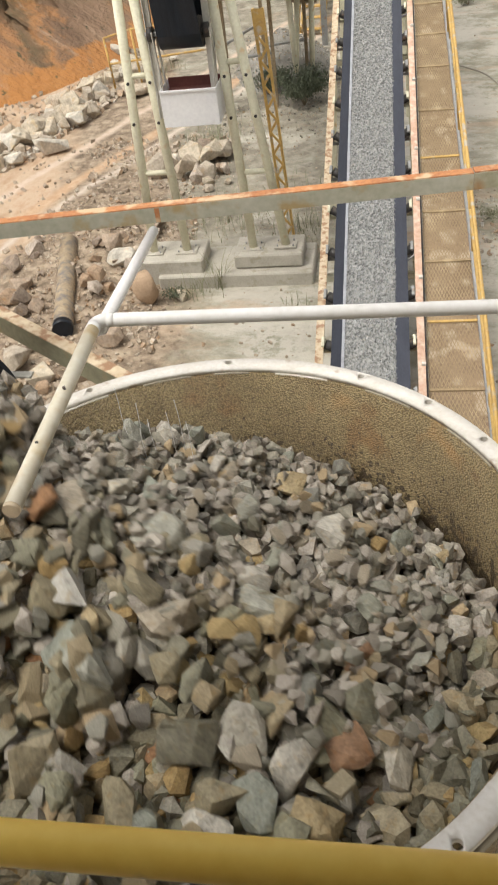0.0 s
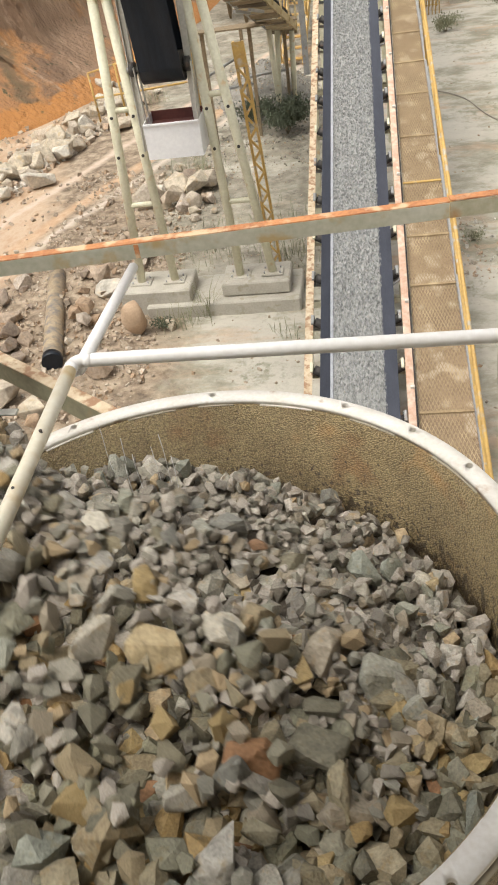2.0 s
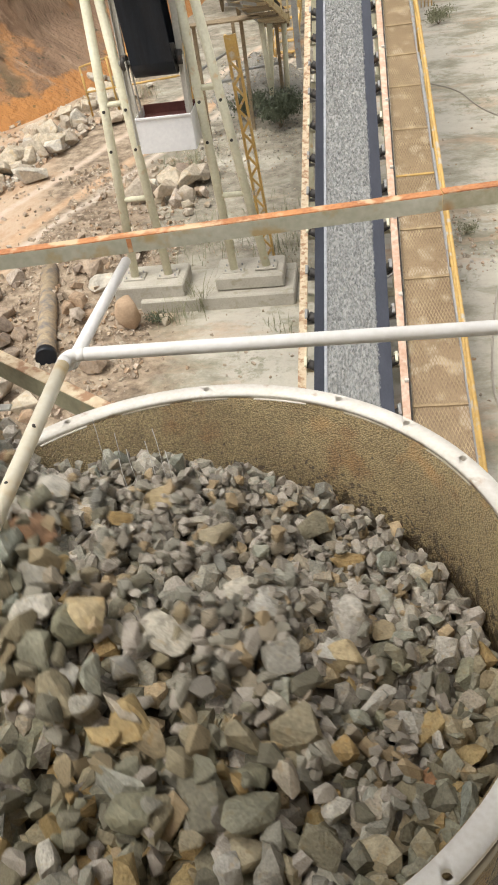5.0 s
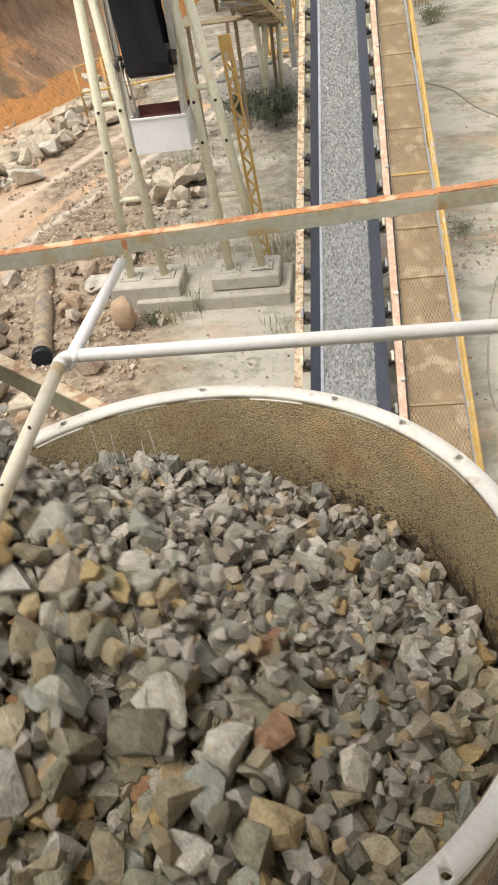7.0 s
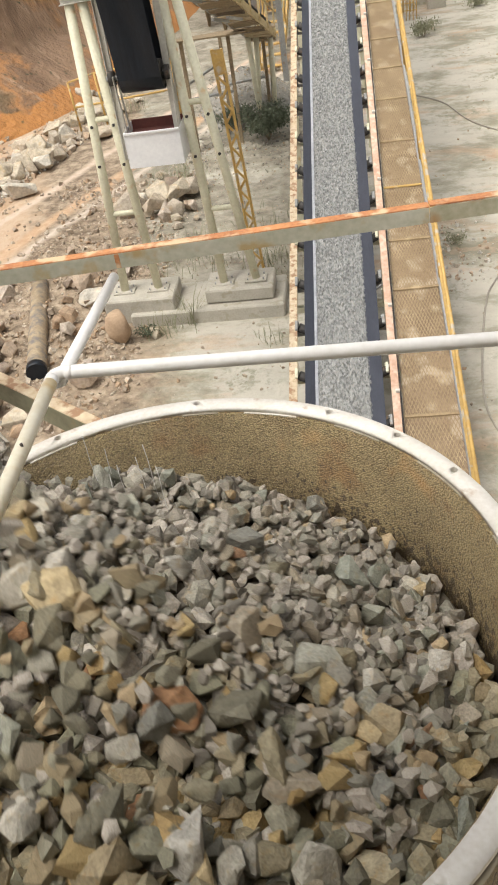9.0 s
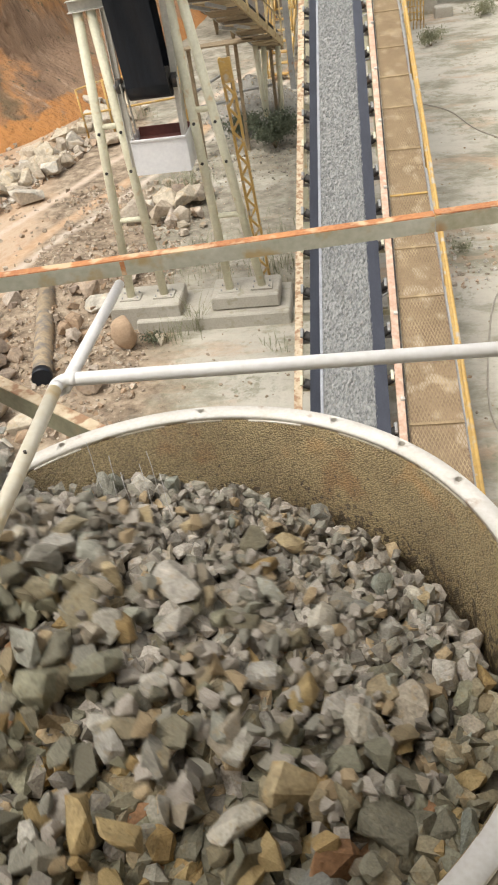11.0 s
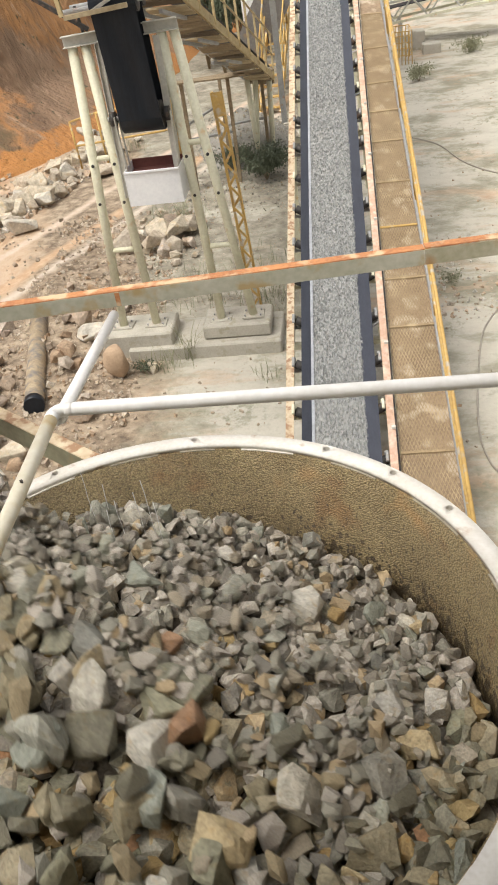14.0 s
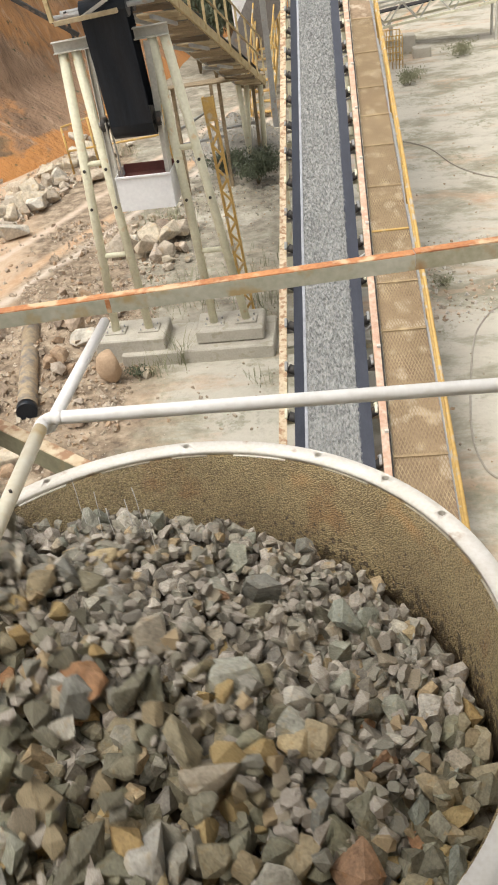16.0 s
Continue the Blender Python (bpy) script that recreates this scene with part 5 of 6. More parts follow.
scatter("near_stones", 250, (-2.3, 1.9, 5.0, 8.4), (0.01, 0.015, 0.03), M_DEBRIS, 34, "small stones on the silty floor", "stones")
scatter("dark_gravel", 1500, (-3.0, -0.3, 14.0, 22.0), (0.012, 0.02, 0.032), M_SMALL, 36, "dark grey gravel under the feed conveyor", "gravel")
scatter("cliff_debris", 1100, (-10.0, -5.2, 13.6, 22.5), (0.02, 0.035, 0.07), M_DEBRIS, 35, "broken scree under the cliff", "scree", lambda x, y: x < -6.2 + 0.1 * (y - 14))


def build_gravel_bank():
    """A grey bank of spilled gravel on the floor under the feed conveyor."""
    r = random.Random(38)
    bm = bmesh.new()

    def rise(x, y):
        d = math.hypot((x + 1.75) / 1.15, (y - 18.9) / 2.1)
        return 0.85 * max(0.0, 1 - d) ** 0.9 + 0.04 * noise.noise((x * 3, y * 3, 1))
    g = [[bm.verts.new((-3.0 + 0.1 * i, 16.6 + 0.15 * j, GROUND - 0.03 + rise(-3.0 + 0.1 * i, 16.6 + 0.15 * j))) for i in range(26)] for j in range(32)]
    for u, v in zip(g, g[1:]):
        for k in range(25):
            bm.faces.new((u[k], u[k + 1], v[k + 1], v[k]))
    tagged(part("gravel_bed", bm, M_GRITBED), "grey grit under the spilled gravel", "gravel", kind="stuff")
    bm = bmesh.new()
    for _ in range(2400):
        x, y = r.uniform(-2.9, -0.6), r.uniform(16.7, 21.0)
        h = rise(x, y)
        if h < 0.06:
            continue
        s = r.choice((0.012, 0.02, 0.032))
        rock = Matrix.Translation((x, y, GROUND - 0.03 + h)) @ turned(r)
        c = [bm.verts.new(rock @ Vector((s * a, s * b * 0.8, s * e * 0.7))) for a, b, e in ((1, 0, 0), (-1, 0, 0.2), (0.2, 1, 0), (0, -1, 0.1), (0, 0.1, 1), (0.1, 0, -1))]
        for i, j, k in ((0, 2, 4), (2, 1, 4), (1, 3, 4), (3, 0, 4), (2, 0, 5), (1, 2, 5), (3, 1, 5), (0, 3, 5)):
            bm.faces.new((c[i], c[j], c[k]))
    tagged(part("gravel_bank", bm, M_SMALL), "grey bank of spilled gravel under the feed conveyor", "gravel", kind="stuff")


build_gravel_bank()


def build_log():
    log = new("old_pipe")
    tagged(log, "old rusty pipe lying on the bank with a black open end", "pipe")
    a, b = Vector((-3.58, 7.08, GROUND + 0.16)), Vector((-4.22, 9.55, GROUND + 0.22))
    d = (b - a).normalized()
    bm = bmesh.new()
    tube(bm, [a + d * 0.12, b], 0.135, 20)
    part("barrel", bm, M_LOG, log)
    bm = bmesh.new()
    tube(bm, [a, a + d * 0.13], 0.138, 20)
    part("black_end", bm, M_BELT, log, "black rubber-lined open end")


build_log()


def build_hose(name, pts, r):
    bm = bmesh.new()
    fine = []
    for i in range(len(pts) - 1):
        p0, p1, p2, p3 = (Vector((*pts[max(0, min(len(pts) - 1, i + k))], 0)) for k in (-1, 0, 1, 2))
        for s in range(6):
            t = s / 6
            q = 0.5 * (2 * p1 + (p2 - p0) * t + (2 * p0 - 5 * p1 + 4 * p2 - p3) * t * t + (3 * p1 - p0 - 3 * p2 + p3) * t ** 3)
            fine.append((q.x, q.y, lay(q.x, q.y, r)))
    tube(bm, fine, r, 8)
    tagged(part(name, bm, M_HOSE), "thin grey hose lying in a loop on the floor", "hose", "hoses")


build_hose("hose", [(3.4, 9.6), (2.8, 9.21), (2.49, 8.75), (2.32, 8.21), (2.12, 7.1), (2.01, 6.26), (2.02, 5.71), (2.14, 5.35), (2.6, 5.0)], 0.013)
build_hose("hose", [(1.6, 18.3), (1.91, 18.17), (2.69, 17.03), (3.02, 15.79), (3.55, 14.88), (4.6, 14.2)], 0.016)


def foliage(name, x, y, w, h, n, leaf, material, label, category, stems=7, seed=1):
    """A bush: bent stems with many small folded leaves and an uneven outline."""
    r = random.Random(seed)
    bush = new(name)
    tagged(bush, label, category)
    z0 = lay(x, y)
    bm = bmesh.new()
    tips = []
    for i in range(stems):
        a, lean = r.uniform(0, 6.28), r.uniform(0.2, 1.0) * w
        top = Vector((x + math.cos(a) * lean, y + math.sin(a) * lean, z0 + h * r.uniform(0.55, 1.0)))
        mid = Vector((x + math.cos(a) * lean * 0.35, y + math.sin(a) * lean * 0.35, z0 + h * 0.45))
        tube(bm, [(x, y, z0 - 0.02), mid, top], 0.012 * h, 5, 0.004 * h)
        tips += [(mid, top)] * 2
    part("stems", bm, M_WOOD, bush)
    bm = bmesh.new()
    for i in range(n):
        mid, top = r.choice(tips)
        c = mid.lerp(top, r.uniform(0.0, 1.1)) + Vector((r.gauss(0, 1), r.gauss(0, 1), r.gauss(0, 0.8))) * 0.16 * w
        c.z = max(c.z, z0 + 0.02)
        m = Matrix.Translation(c) @ turned(r)
        s = leaf * r.uniform(0.6, 1.3)
        q = [bm.verts.new(m @ Vector(p)) for p in ((-s, 0, 0), (0, -0.4 * s, 0.12 * s), (s, 0, 0), (0, 0.4 * s, 0.12 * s))]
        bm.faces.new((q[0], q[1], q[2]))
        bm.faces.new((q[0], q[2], q[3]))
    ob = part("leaves", bm, material, bush)
    tagged(ob, kind="stuff")
    return bush


foliage("bush", -1.02, 15.8, 0.50, 0.66, 5600, 0.034, M_LEAF, "dark green dusty bush beside the conveyor", "bush", 12, 3)
foliage("bush", -1.9, 16.8, 0.6, 0.5, 1800, 0.034, M_LEAF, "low grey-green bush under the platform", "bush", 9, 4)
foliage("weed", -2.28, 8.02, 0.16, 0.17, 260, 0.022, M_LEAF, "small green leafy weed beside the tan boulder", "weed", 8, 25)
foliage("weed", 2.15, 10.1, 0.22, 0.16, 260, 0.022, M_DRYGRASS, "dark dusty weed among the floor rubble", "weed", 8, 26)
foliage("shrub", 2.8, 23.0, 0.45, 0.4, 900, 0.035, M_DRYGRASS, "dusty green weed clump on the floor", "shrub", 9, 5)
foliage("shrub", 4.6, 26.0, 0.6, 0.35, 900, 0.035, M_DRYGRASS, "dusty green weed clump on the floor", "shrub", 9, 6)
for i, (x, y, h) in enumerate(((-3.2, 30.0, 5.0), (-4.6, 31.5, 6.0))):
    foliage("tree", x, y, 1.5, h, 2600, 0.16, M_LEAF, "green tree behind the feed conveyor", "tree", 16, 8 + i)


for i, (x, y, h) in enumerate(((-3.0, 26.6, 3.0), (-3.7, 28.0, 3.4), (-2.5, 28.4, 3.2))):
    foliage("tree", x, y, 0.9, h, 2200, 0.10, M_LEAF, "low green tree behind the feed conveyor", "tree", 14, 18 + i)


def weeds(name, spots, seed, label):
    r = random.Random(seed)
    bm = bmesh.new()
    for x, y, w, h, n in spots:
        for _ in range(n):
            px, py = x + r.gauss(0, w), y + r.gauss(0, w)
            z = lay(px, py)
            hh, a = h * r.uniform(0.5, 1.2), r.uniform(0, 6.28)
            lean = Vector((math.cos(a), math.sin(a), 0)) * hh * r.uniform(0.2, 1.0)
            side = Vector((-math.sin(a), math.cos(a), 0)) * 0.004
            p, q, t = Vector((px, py, z - 0.01)), Vector((px, py, z + hh * 0.6)) + lean * 0.4, Vector((px, py, z + hh)) + lean
            v = [bm.verts.new(c) for c in (p - side, p + side, q + side, q - side, t)]
            bm.faces.new(v[:4])
            bm.faces.new((v[3], v[2], v[4]))
    tagged(part(name, bm, M_DRYGRASS), label, "weeds", kind="stuff")


weeds("weeds", [(-1.95, 8.2, 0.14, 0.28, 60), (-2.2, 8.15, 0.08, 0.2, 30), (-0.55, 7.7, 0.10, 0.2, 22), (-1.68, 8.36, 0.04, 0.5, 44), (-2.0, 10.4, 0.4, 0.3, 120), (-1.2, 10.8, 0.5, 0.3, 120), (-0.5, 9.9, 0.25, 0.3, 70),
                (-2.6, 13.9, 0.3, 0.45, 110), (-5.0, 19.2, 0.4, 0.4, 160), (-0.3, 11.5, 0.3, 0.2, 60)], 61, "thin dusty green weeds on the floor")

# ---- feed chute ----
def slab(bm, outline, y0, y1):
    """A plate with an outline in x and z and a thickness in y."""
    u, v = [[bm.verts.new((x, y, z)) for x, z in outline] for y in (y0, y1)]
    bm.faces.new(u)
    bm.faces.new(v[::-1])
    for k in range(len(u)):
        bm.faces.new((u[k], v[k], v[(k + 1) % len(u)], u[(k + 1) % len(u)]))


def build_feed_chute():
    chute = new("feed_chute")
    tagged(chute, "dark steel feed chute with a black rubber skirt", "feed chute")
    bm = bmesh.new()
    slab(bm, [(-2.3, 0.10), (-1.12, 0.12), (-1.05, 0.39), (-2.3, 0.39)], 1.20, 1.25)
    part("side_plate", bm, M_PLATE, chute, "grey-green wet side plate")
    bm = bmesh.new()
    slab(bm, [(-2.3, 0.391), (-1.048, 0.391), (-1.005, 0.57), (-1.012, 0.60), (-1.04, 0.615), (-2.3, 0.64)], 1.19, 1.26)
    part("upper_panel", bm, M_RED, chute, "dark red upper panel")
    bm = bmesh.new()
    beam(bm, (-1.35, 1.285, -0.13), (-1.04, 1.285, -0.14), 0.05, 0.012)
    part("bracket", bm, M_BEAM, chute)
    bm = bmesh.new()
    box(bm, (-2.3, -0.22, 0.10), (-1.55, -0.20, 1.3), 0.004)
    part("side_plate", bm, M_STEEL, chute)
    bm = bmesh.new()
    beam(bm, (-2.3, 0.5, 0.42), (-1.22, 0.5, 0.03), 1.4, 0.03)
    part("floor_plate", bm, M_STEEL, chute)
    bm = bmesh.new()
    n = 12
    prev = None
    for j in range(n + 1):
        a = radians(100 * j / n)
        x, z = -1.47 + 0.41 * math.sin(a), -0.20 + 0.42 * math.cos(a)
        ring = [bm.verts.new((x * k + (-1.47) * (1 - k), y, z * k + (-0.20) * (1 - k))) for k, y in ((1, 1.16), (1, 1.19), (0.25, 1.19), (0.25, 1.16))]
        if prev:
            for k in range(4):
                bm.faces.new((prev[k], ring[k], ring[(k + 1) % 4], prev[(k + 1) % 4]))
        prev = ring
    part("rubber_skirt", bm, M_BELT, chute, "curved black rubber skirt")
    bm = bmesh.new()
    box(bm, (-2.32, -0.2, 0.05), (-2.3, 1.24, 1.3), 0.003)
    part("back_plate", bm, M_STEEL, chute)
    for x, y in ((-2.25, 1.3), (-2.25, -0.26)):
        bm = bmesh.new()
        beam(bm, (x, y, GROUND - 0.05), (x, y, 1.2), 0.1, 0.1, up=(0, 1, 0))
        part("post", bm, M_STEEL, chute)


build_feed_chute()

# ---- the rock heap in the drum ----
SOURCE = Vector((-0.95, 0.50))
INLET = Vector((-1.85, 0.62))


def heap(x, y):
    """Height of the rock surface: a cone below the feed, level by the far wall, and a ramp up to the chute."""
    d = math.hypot(x - SOURCE.x, y - SOURCE.y)
    h = 0.035 - 0.33 * d - 0.10 * max(0.0, y - 0.45)
    low = -0.60
    h = low + 0.06 * math.log1p(math.exp((h - low) / 0.06))
    ramp = max(0.0, -(x + 0.64)) * max(0.0, min(1.0, (y + 0.6) / 0.4)) * max(0.0, min(1.0, (1.25 - y) / 0.3))
    return h + 0.06 + 0.62 * ramp


def front(x, y):
    """0 towards the far wall, 1 on the platform side of the heap."""
    return max(0.0, min(1.0, (0.25 - y) / 0.6))


def build_bed():
    """The packed stones just under the moving surface."""
    r = random.Random(71)
    # muddy collects the stones given the darkened near-side palette
    bm, muddy = bmesh.new(), bmesh.new()
    n = 0
    while n < 2100:
        x, y = r.uniform(-1.1, 1.1), r.uniform(-1.1, 1.1)
        if math.hypot(x, y) > 1.045:
            continue
        near = max(0.0, min(1.0, (0.7 - y) / 1.5))
        s = r.uniform(0.032, 0.052) * (1 + 0.75 * near)
        rock_verts(muddy if r.random() < 1.3 * near - 0.25 else bm, r, s, 0.75, Matrix.Translation((x, y, heap(x, y) - 0.045 - 0.085 * front(x, y) - r.random() * 0.05)) @ turned(r), 16)
        n += 1
    for i in range(480):
        x, y = r.uniform(-2.15, -0.72), r.uniform(-0.1, 1.08)
        if x > -1.2 and y > 0.5 - 1.1 * x - 0.55:
            continue
        z = heap(x, y) - 0.06
        s = r.uniform(0.04, 0.06)
        rock_verts(bm, r, s, 0.75, Matrix.Translation((x, y, min(z, 0.75))) @ turned(r), 16)
    tagged(part("packed_rock_bed", bm, M_SMALL), "packed bed of crushed grey rock filling the drum", "rocks", kind="stuff")
    tagged(part("muddy_rock_bed", muddy, M_SMALL_NEAR), "packed bed of browner crushed rock in the drum, coloured darker for near-side shade", "rocks", kind="stuff")
    # grit sheet below the stones; its dark colour paints the gaps' shade
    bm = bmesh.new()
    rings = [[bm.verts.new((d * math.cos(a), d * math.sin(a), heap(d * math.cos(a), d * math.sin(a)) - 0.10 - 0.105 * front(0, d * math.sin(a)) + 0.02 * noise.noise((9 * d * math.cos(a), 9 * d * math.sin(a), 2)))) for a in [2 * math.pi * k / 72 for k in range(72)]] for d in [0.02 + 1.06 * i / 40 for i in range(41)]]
    for u, v in zip(rings, rings[1:]):
        for k in range(72):
            bm.faces.new((u[k], v[k], v[(k + 1) % 72], u[(k + 1) % 72]))
    tagged(part("fines_layer", bm, M_GAP_SHADE), "brown grit under the crushed rocks, coloured dark as shade in the gaps", "grit", kind="stuff")


build_bed()



def worn_rock_mesh(seed):
    """A broken stone, blocky, slabby or wedge-shaped, with worn edges and a rough fractured skin."""
    r = random.Random(seed)
    bm = bmesh.new()
    rock_verts(bm, r, 1.06, (0.78, 0.55, 0.85, 0.66)[seed % 4], corners=10 + seed % 6)
    bmesh.ops.subdivide_edges(bm, edges=list(bm.edges), cuts=2, use_grid_fill=True)
    bmesh.ops.triangulate(bm, faces=bm.faces)
    bmesh.ops.smooth_vert(bm, verts=bm.verts, factor=0.22, use_axis_x=True, use_axis_y=True, use_axis_z=True)
    bm.normal_update()
    moved = [v.co + v.normal * (0.06 * noise.noise(v.co * 1.3 + Vector((seed, 0, 0))) + 0.04 * noise.noise(v.co * 3.5 + Vector((0, seed, 0)))) for v in bm.verts]
    for v, c in zip(bm.verts, moved):
        v.co = c
    me = bpy.data.meshes.new("rock")
    bm.to_mesh(me)
    bm.free()
    return me


def coloured(me, material):
    """The same stone in one of the rock colours."""
    out = me.copy()
    out.materials.append(material)
    return out


SHAPES = [worn_rock_mesh(500 + i) for i in range(20)]
ROCK_MESHES = [coloured(me, M_ROCK) for me in SHAPES]
NEAR_MESHES = [coloured(me, M_ROCK_NEAR) for me in SHAPES]


def clump_mesh(seed, count, lo, hi, material):
    """A handful of loose stones that slide along together."""
    r = random.Random(seed)
    bm = bmesh.new()
    for i in range(count):
        a, d = 6.28 * i / count + r.uniform(-0.3, 0.3), r.uniform(0.35, 1.1) if i else 0
        rock_verts(bm, r, r.uniform(lo, hi), 0.7, Matrix.Translation((d * math.cos(a), d * math.sin(a), r.uniform(-0.15, 0.12))) @ turned(r), 12 + i % 5)
    me = bpy.data.meshes.new("small_rocks")
    bm.to_mesh(me)
    bm.free()
    me.materials.append(material)
    return me


CLUMPS = [clump_mesh(600 + i, 9, 0.26, 0.52, M_SMALL) for i in range(12)]
FRONT_CLUMPS = [clump_mesh(640 + i, 7, 0.24, 0.50, M_SMALL_NEAR if i % 2 else M_SMALL) for i in range(12)]


def rest_rocks():
    """Stones that lie still against the drum wall: some by themselves, the rest as one packed fringe."""
    r = random.Random(81)
    # muddy takes the near stones, whose colour carries some of the shade
    fringe, muddy = bmesh.new(), bmesh.new()
    for i in range(300):
        a = radians(r.uniform(-75, 130))
        d = r.uniform(0.84, 1.04)
        s = r.uniform(0.026, 0.05) * (1.25 if math.sin(a) < 0.2 else 0.9)
        d = min(d, 1.088 - s)
        x, y = d * math.cos(a), d * math.sin(a)
        z = heap(x, y) + r.uniform(-0.03, 0.012)
        if i % 10:
            rock_verts(muddy if y < 0.15 else fringe, r, s * (1.2 if y < 0.15 else 1), 0.72, Matrix.Translation((x, y, z)) @ turned(r), 14)
            continue
        s *= 1.35
        ob = new("rock", ROCK_MESHES[r.randrange(20)])
        ob.matrix_world = Matrix.Translation((x * 0.97, y * 0.97, z + 0.02)) @ turned(r) @ Matrix.Diagonal((s, s, s, 1))
        tagged(ob, "grey crushed rock resting against the drum wall", "rock", "rocks in the drum")
    tagged(part("wall_fringe", fringe, M_SMALL), "still fringe of crushed rock along the drum wall", "rocks", kind="stuff")
    tagged(part("muddy_fringe", muddy, M_SMALL_NEAR), "browner crushed rock lying still along the drum wall, coloured darker for near-side shade", "rocks", kind="stuff")


rest_rocks()


def wall_reach(ux, uy, limit):
    """How far from the source a path in that direction meets the circle of radius limit."""
    b = SOURCE.x * ux + SOURCE.y * uy
    return -b + math.sqrt(max(0.0, b * b - (SOURCE.length_squared - limit * limit)))


FLOW = 0.60


def flow_table(reach):
    """How far along its path a stone is, every twentieth of a second: an even slide that dies away at the wall."""
    d, table = 0.0, [0.0]
    while d < reach - 0.05 and len(table) < 160:
        d += 0.05 * FLOW * max(0.10, 1 - (d / reach) ** 3.5)
        table.append(min(d, reach))
    return table


def rock_rows(r, ux, uy, reach, size, jump):
    """The endless round of one stone: down the chute, out over the heap ever slower, under at the wall, and back beneath the surface."""
    slide = 0.75
    table = flow_table(reach)
    out = 0.05 * (len(table) - 1.001)
    back = 1.9
    cycle = slide + out + back
    phase = r.random() * cycle
    base = turned(r).to_quaternion()
    axis = Vector((-uy, ux, r.uniform(-0.5, 0.5))).normalized()
    wide = r.uniform(-0.45, 0.45)
    wob = r.uniform(0, 50)
    rows = []
    for k in range(65):
        t = k * 0.25
        s = (t + phase) % cycle
        turn = 0.0
        if s < slide:
            f = s / slide
            x = INLET.x + (SOURCE.x + ux * 0.02 - INLET.x) * f
            y = INLET.y + wide * (1 - 0.4 * f) + (SOURCE.y + uy * 0.02 - INLET.y) * f
            z = min(heap(x, y), 0.8) + jump
            turn = f
        elif s < slide + out:
            k0 = int((s - slide) / 0.05)
            d = table[k0] + (table[k0 + 1] - table[k0]) * ((s - slide) / 0.05 - k0)
            spread = wide * 0.6 * max(0.0, 1 - d / 0.5)
            x, y = SOURCE.x + ux * d, SOURCE.y + uy * d + spread
            left = slide + out - s
            z = heap(x, y) + jump - (0.22 * (1 - left / 0.8) if left < 0.8 else 0)
            turn = 1 + 2.2 * d
            x += 0.012 * noise.noise((wob, t * 2.3, 0))
            y += 0.012 * noise.noise((wob, t * 2.3, 7))
            z += 0.010 * noise.noise((wob, t * 3.1, 3))
        else:
            f = (s - slide - out) / back
            px, py = SOURCE.x + ux * reach, SOURCE.y + uy * reach
            if f < 0.15:
                x, y = px, py
                z = heap(x, y) - 0.22 - 0.5 * f
            elif f < 0.6:
                g = (f - 0.15) / 0.45
                x, y = px + (SOURCE.x - px) * g, py + (SOURCE.y - py) * g
                z = heap(x, y) - 0.28
            else:
                g = (f - 0.6) / 0.4
                x, y = SOURCE.x + (INLET.x - SOURCE.x) * g, SOURCE.y + (INLET.y - SOURCE.y) * g
                z = min(heap(x, y), 0.8) - 0.24
            turn = 1 + 2.2 * reach
        q = base.copy()
        q.rotate(Matrix.Rotation(turn * 0.55, 3, axis).to_quaternion())
        rows.append((t, Matrix.Translation((x, y, z)) @ q.to_matrix().to_4x4()))
    return rows


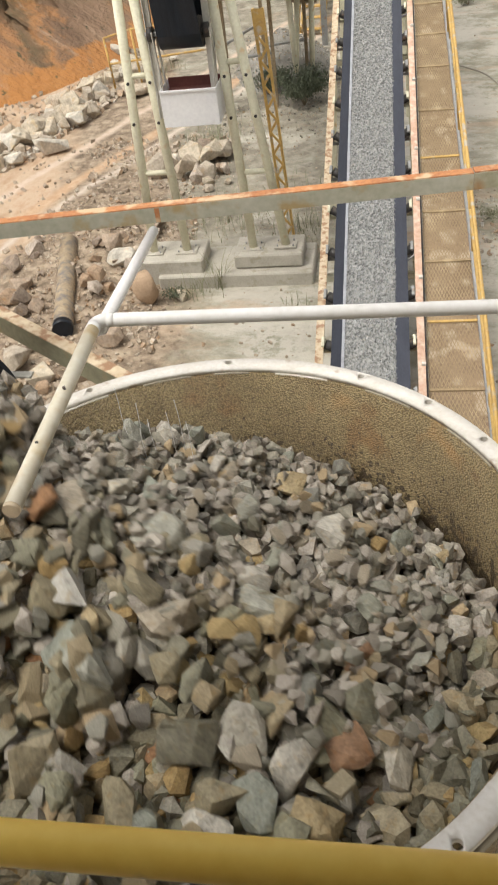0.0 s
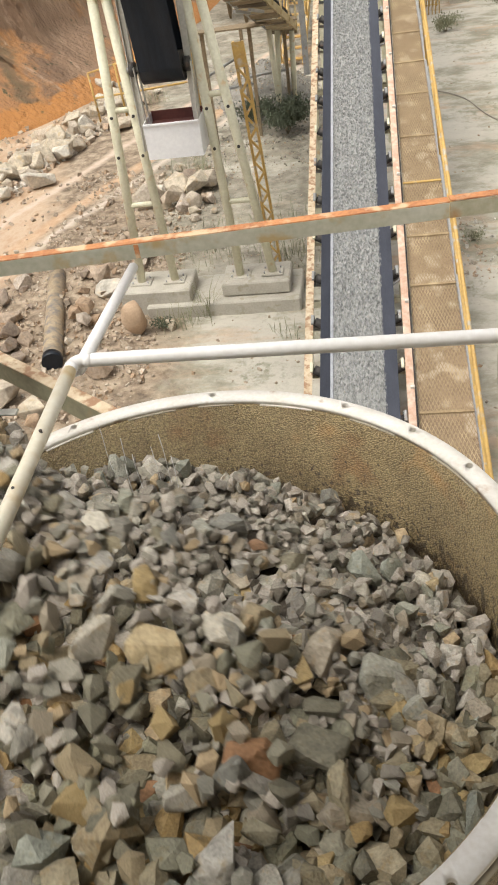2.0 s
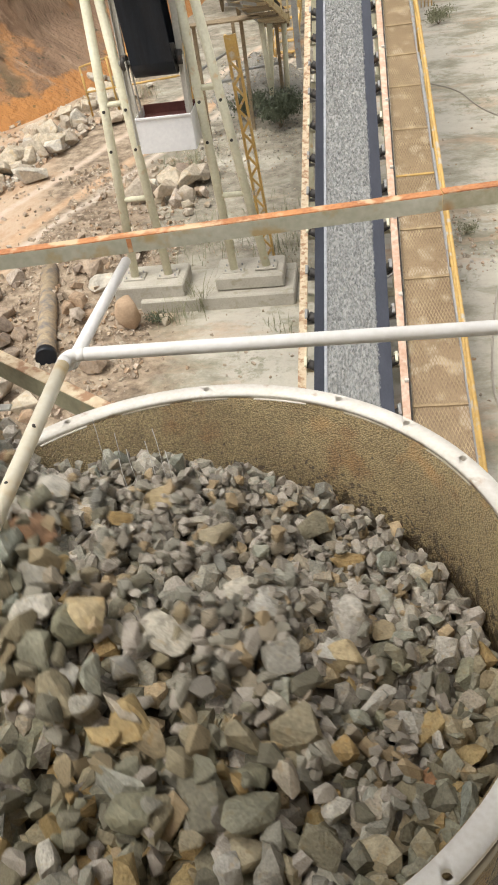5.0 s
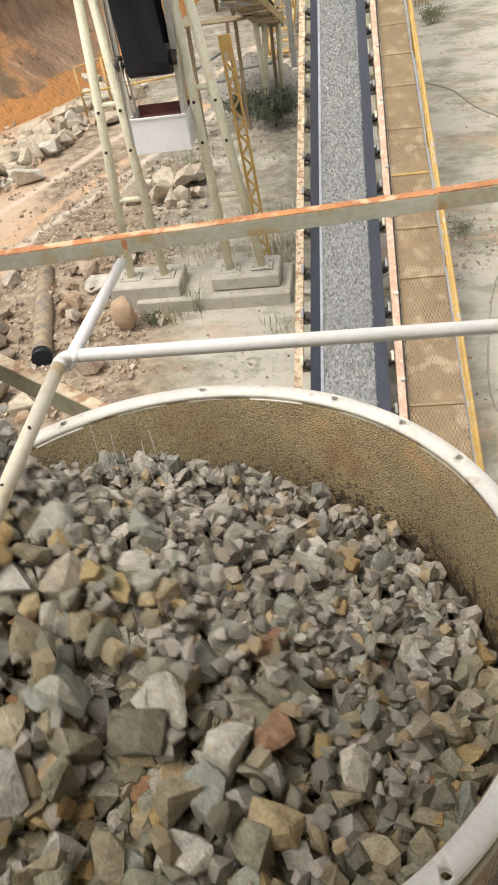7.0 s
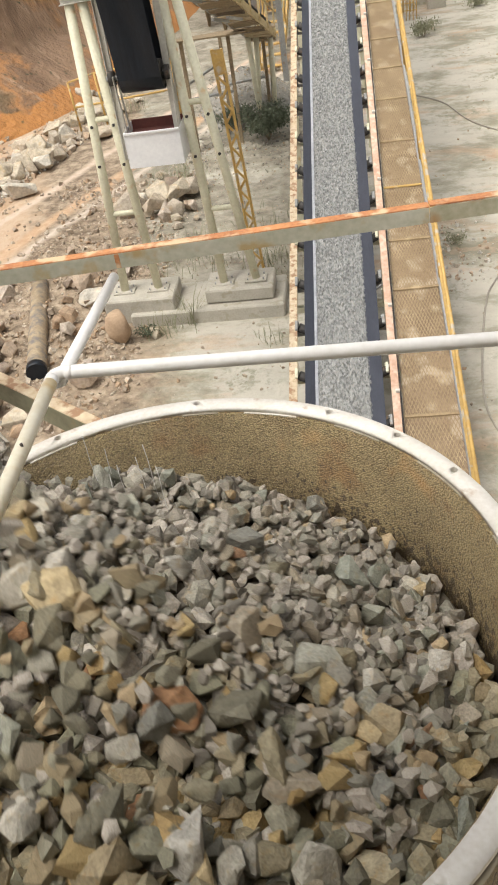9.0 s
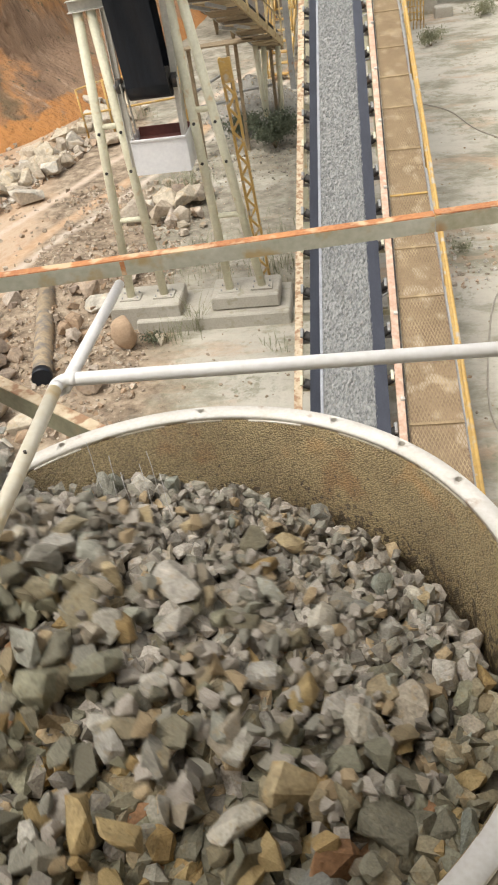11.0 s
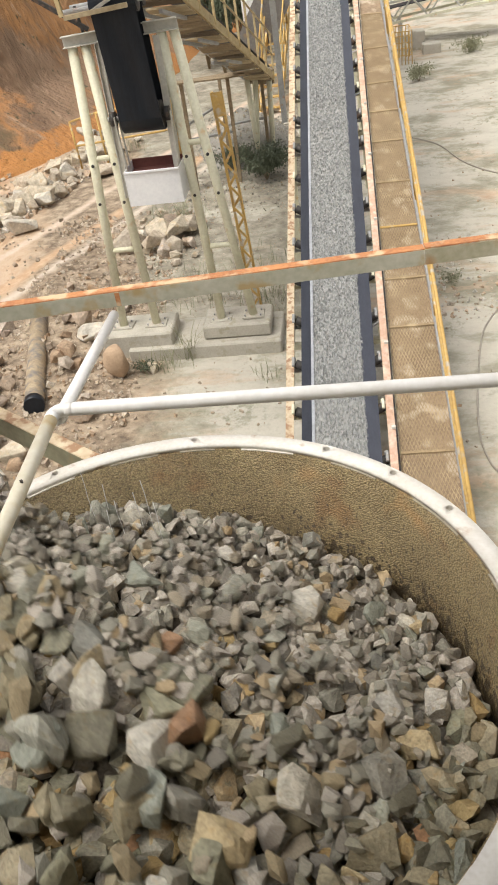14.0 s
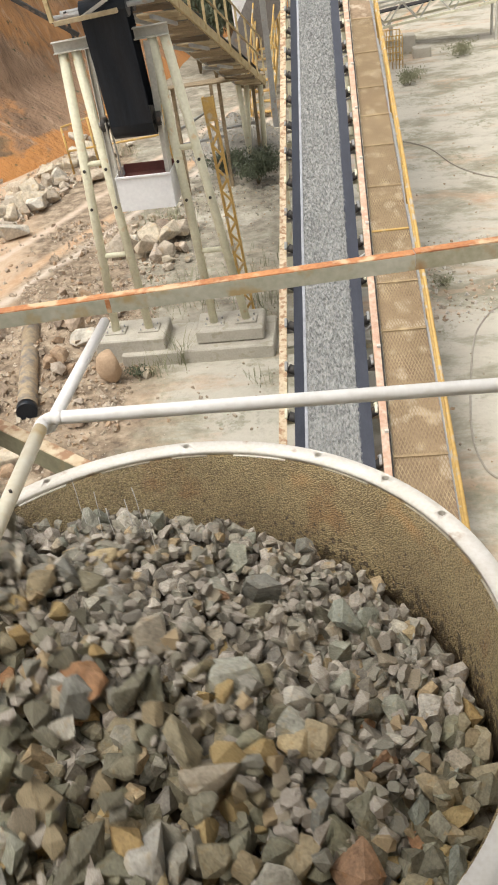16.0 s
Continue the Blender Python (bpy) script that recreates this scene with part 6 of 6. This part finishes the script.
def motions():
    r = random.Random(91)
    # rocks: large ones towards the platform side, small ones towards the back
    for i in range(640):
        clump = i >= 300
        while True:
            px, py = r.uniform(-1, 1), r.uniform(-1, 1)
            if math.hypot(px, py) < 1.0 and math.hypot(px - SOURCE.x, py - SOURCE.y) > 0.15:
                break
        a = math.atan2(py - SOURCE.y, px - SOURCE.x)
        if clump and i < 520 and a < -0.55:
            a = r.uniform(-0.55, 0.35)
        if i >= 520:
            a = r.uniform(-1.35, -0.4)
        ux, uy = math.cos(a), math.sin(a)
        near = max(0.0, min(1.0, (0.35 - a) / 1.2))
        if clump:
            size = r.uniform(0.065, 0.09) * (0.85 + 0.35 * near) if i < 520 else r.uniform(0.11, 0.16)
            limit = 0.93
        else:
            size = r.choice((0.036, 0.045, 0.052, 0.062, 0.080)) * (0.74 + 0.85 * near) * r.uniform(0.85, 1.15)
            if r.random() < 0.09 * near:
                size *= 1.3
            size = min(size, 0.10)
            limit = 0.98 - size
        reach = wall_reach(ux, uy, limit)
        # towards the platform more stones get the palette with shade in its colour
        ob = new("small_rocks" if clump else "rock", (CLUMPS if i < 520 else FRONT_CLUMPS)[r.randrange(12)] if clump else (NEAR_MESHES if r.random() < 0.6 * near else ROCK_MESHES)[r.randrange(20)])
        ob.scale = (size,) * 3
        if clump:
            tagged(ob, "cluster of small crushed stones sliding over the heap", "rocks", "rocks in the drum", "stuff")
        else:
            tagged(ob, "angular crushed rock tumbling over the heap" if size < 0.085 else "large angular rock tumbling over the heap", "rock", "rocks in the drum")
        walk(ob, rock_rows(r, ux, uy, reach, size, r.uniform(-0.02, 0.02) + (-0.02 if i < 520 else -0.055) + (0 if clump else 0.012 * near + 0.3 * (size - 0.045))))
    # gravel carried up the product conveyor at 1.2 m/s
    speed = 1.2
    for i in range(-20, 20):
        load = new("gravel_load", LOADS[i % 5])
        tagged(load, "grey crushed gravel carried on the belt", "gravel", "gravel on the belt", "stuff")
        tilt = pose(0, 0, 0, 18)
        start = Y0 + 0.45 + i
        rows = []
        for k in range(65):
            t = k * 0.25
            y = start + speed * t
            if y < 2.3:
                p = Vector((0.467, 2.3, on_conveyor(0, 2.3, 0.0).z - 0.02 * max(-12, i)))
            elif y < Y1 - 0.5:
                p = on_conveyor(0.467, y, -0.022)
            else:
                fall = y - (Y1 - 0.5)
                p = Vector((0.467, min(24.8, Y1 - 0.5 + fall), max(0.9 + 0.02 * i, on_conveyor(0, Y1 - 0.5).z - 1.1 * fall * fall)))
            rows.append((t, Matrix.Translation(p) @ tilt))
        walk(load, rows)


def load_mesh(seed):
    """One metre of gravel bed: a low crowned bank with loose stones all over it."""
    r = random.Random(seed)
    half = 0.5 / math.cos(radians(18)) + 0.004
    bm = bmesh.new()
    def crown(x):
        return 0.006 + 0.040 * max(0.0, 1 - (x / 0.284) ** 2)
    cols = [-0.284 + 0.568 * i / 10 for i in range(11)]
    g = [[bm.verts.new((x, y, crown(x))) for x in cols] for y in (-half, 0, half)]
    for u, v in zip(g, g[1:]):
        for j in range(10):
            bm.faces.new((u[j], u[j + 1], v[j + 1], v[j]))
    low = [[bm.verts.new((x, y, 0.002)) for x in (cols[0], cols[-1])] for y in (-half, half)]
    bm.faces.new((low[0][0], low[0][1], low[1][1], low[1][0]))
    verts, faces = [v.co.copy() for v in bm.verts], []
    bm.verts.index_update()
    faces = [[v.index for v in f.verts] for f in bm.faces]
    bm.free()
    shapes = []
    for s in range(12):
        t = bmesh.new()
        bmesh.ops.create_cube(t, size=1.5)
        keep = [v.co * r.uniform(0.6, 1.15) for v in t.verts]
        shapes.append((keep, [[v.index for v in f.verts] for f in t.faces]))
        t.free()
    for _ in range(2150):
        x, y = r.uniform(-0.279, 0.279), r.uniform(-half, half)
        s = r.choice((0.006, 0.008, 0.010, 0.014))
        m = Matrix.Translation((x, y, crown(x) + s * 0.2)) @ turned(r) @ Matrix.Diagonal((s * r.uniform(0.8, 1.3), s, s * r.uniform(0.5, 0.9), 1))
        k = len(verts)
        keep, fs = shapes[r.randrange(12)]
        verts += [m @ c for c in keep]
        faces += [[k + q for q in f] for f in fs]
    me = bpy.data.meshes.new("gravel_load")
    me.from_pydata([tuple(v) for v in verts], [], faces)
    me.materials.append(M_GRAVEL)
    return me


LOADS = [load_mesh(700 + i) for i in range(5)]


def build_water():
    """Thin strings of water that fall from the spray arm."""
    r = random.Random(95)
    for i in range(7):
        x, y = -0.46 + 0.05 * i + r.uniform(-0.02, 0.02), 0.78 + r.uniform(-0.08, 0.1)
        z = 0.08 + r.uniform(-0.1, 0.05)
        bm = bmesh.new()
        pts = []
        for k in range(6):
            f = k / 5
            pts.append((x + 0.012 * f * f + 0.003 * math.sin(k * 1.7 + i), y + 0.003 * math.cos(k * 2.1 + i), z - 0.34 * f))
        tube(bm, pts, 0.0019, 6, 0.0012)
        tagged(part("water_string", bm, M_WATER), "thin string of water falling from the spray arm", "water", "falling water strings")


build_water()

motions()
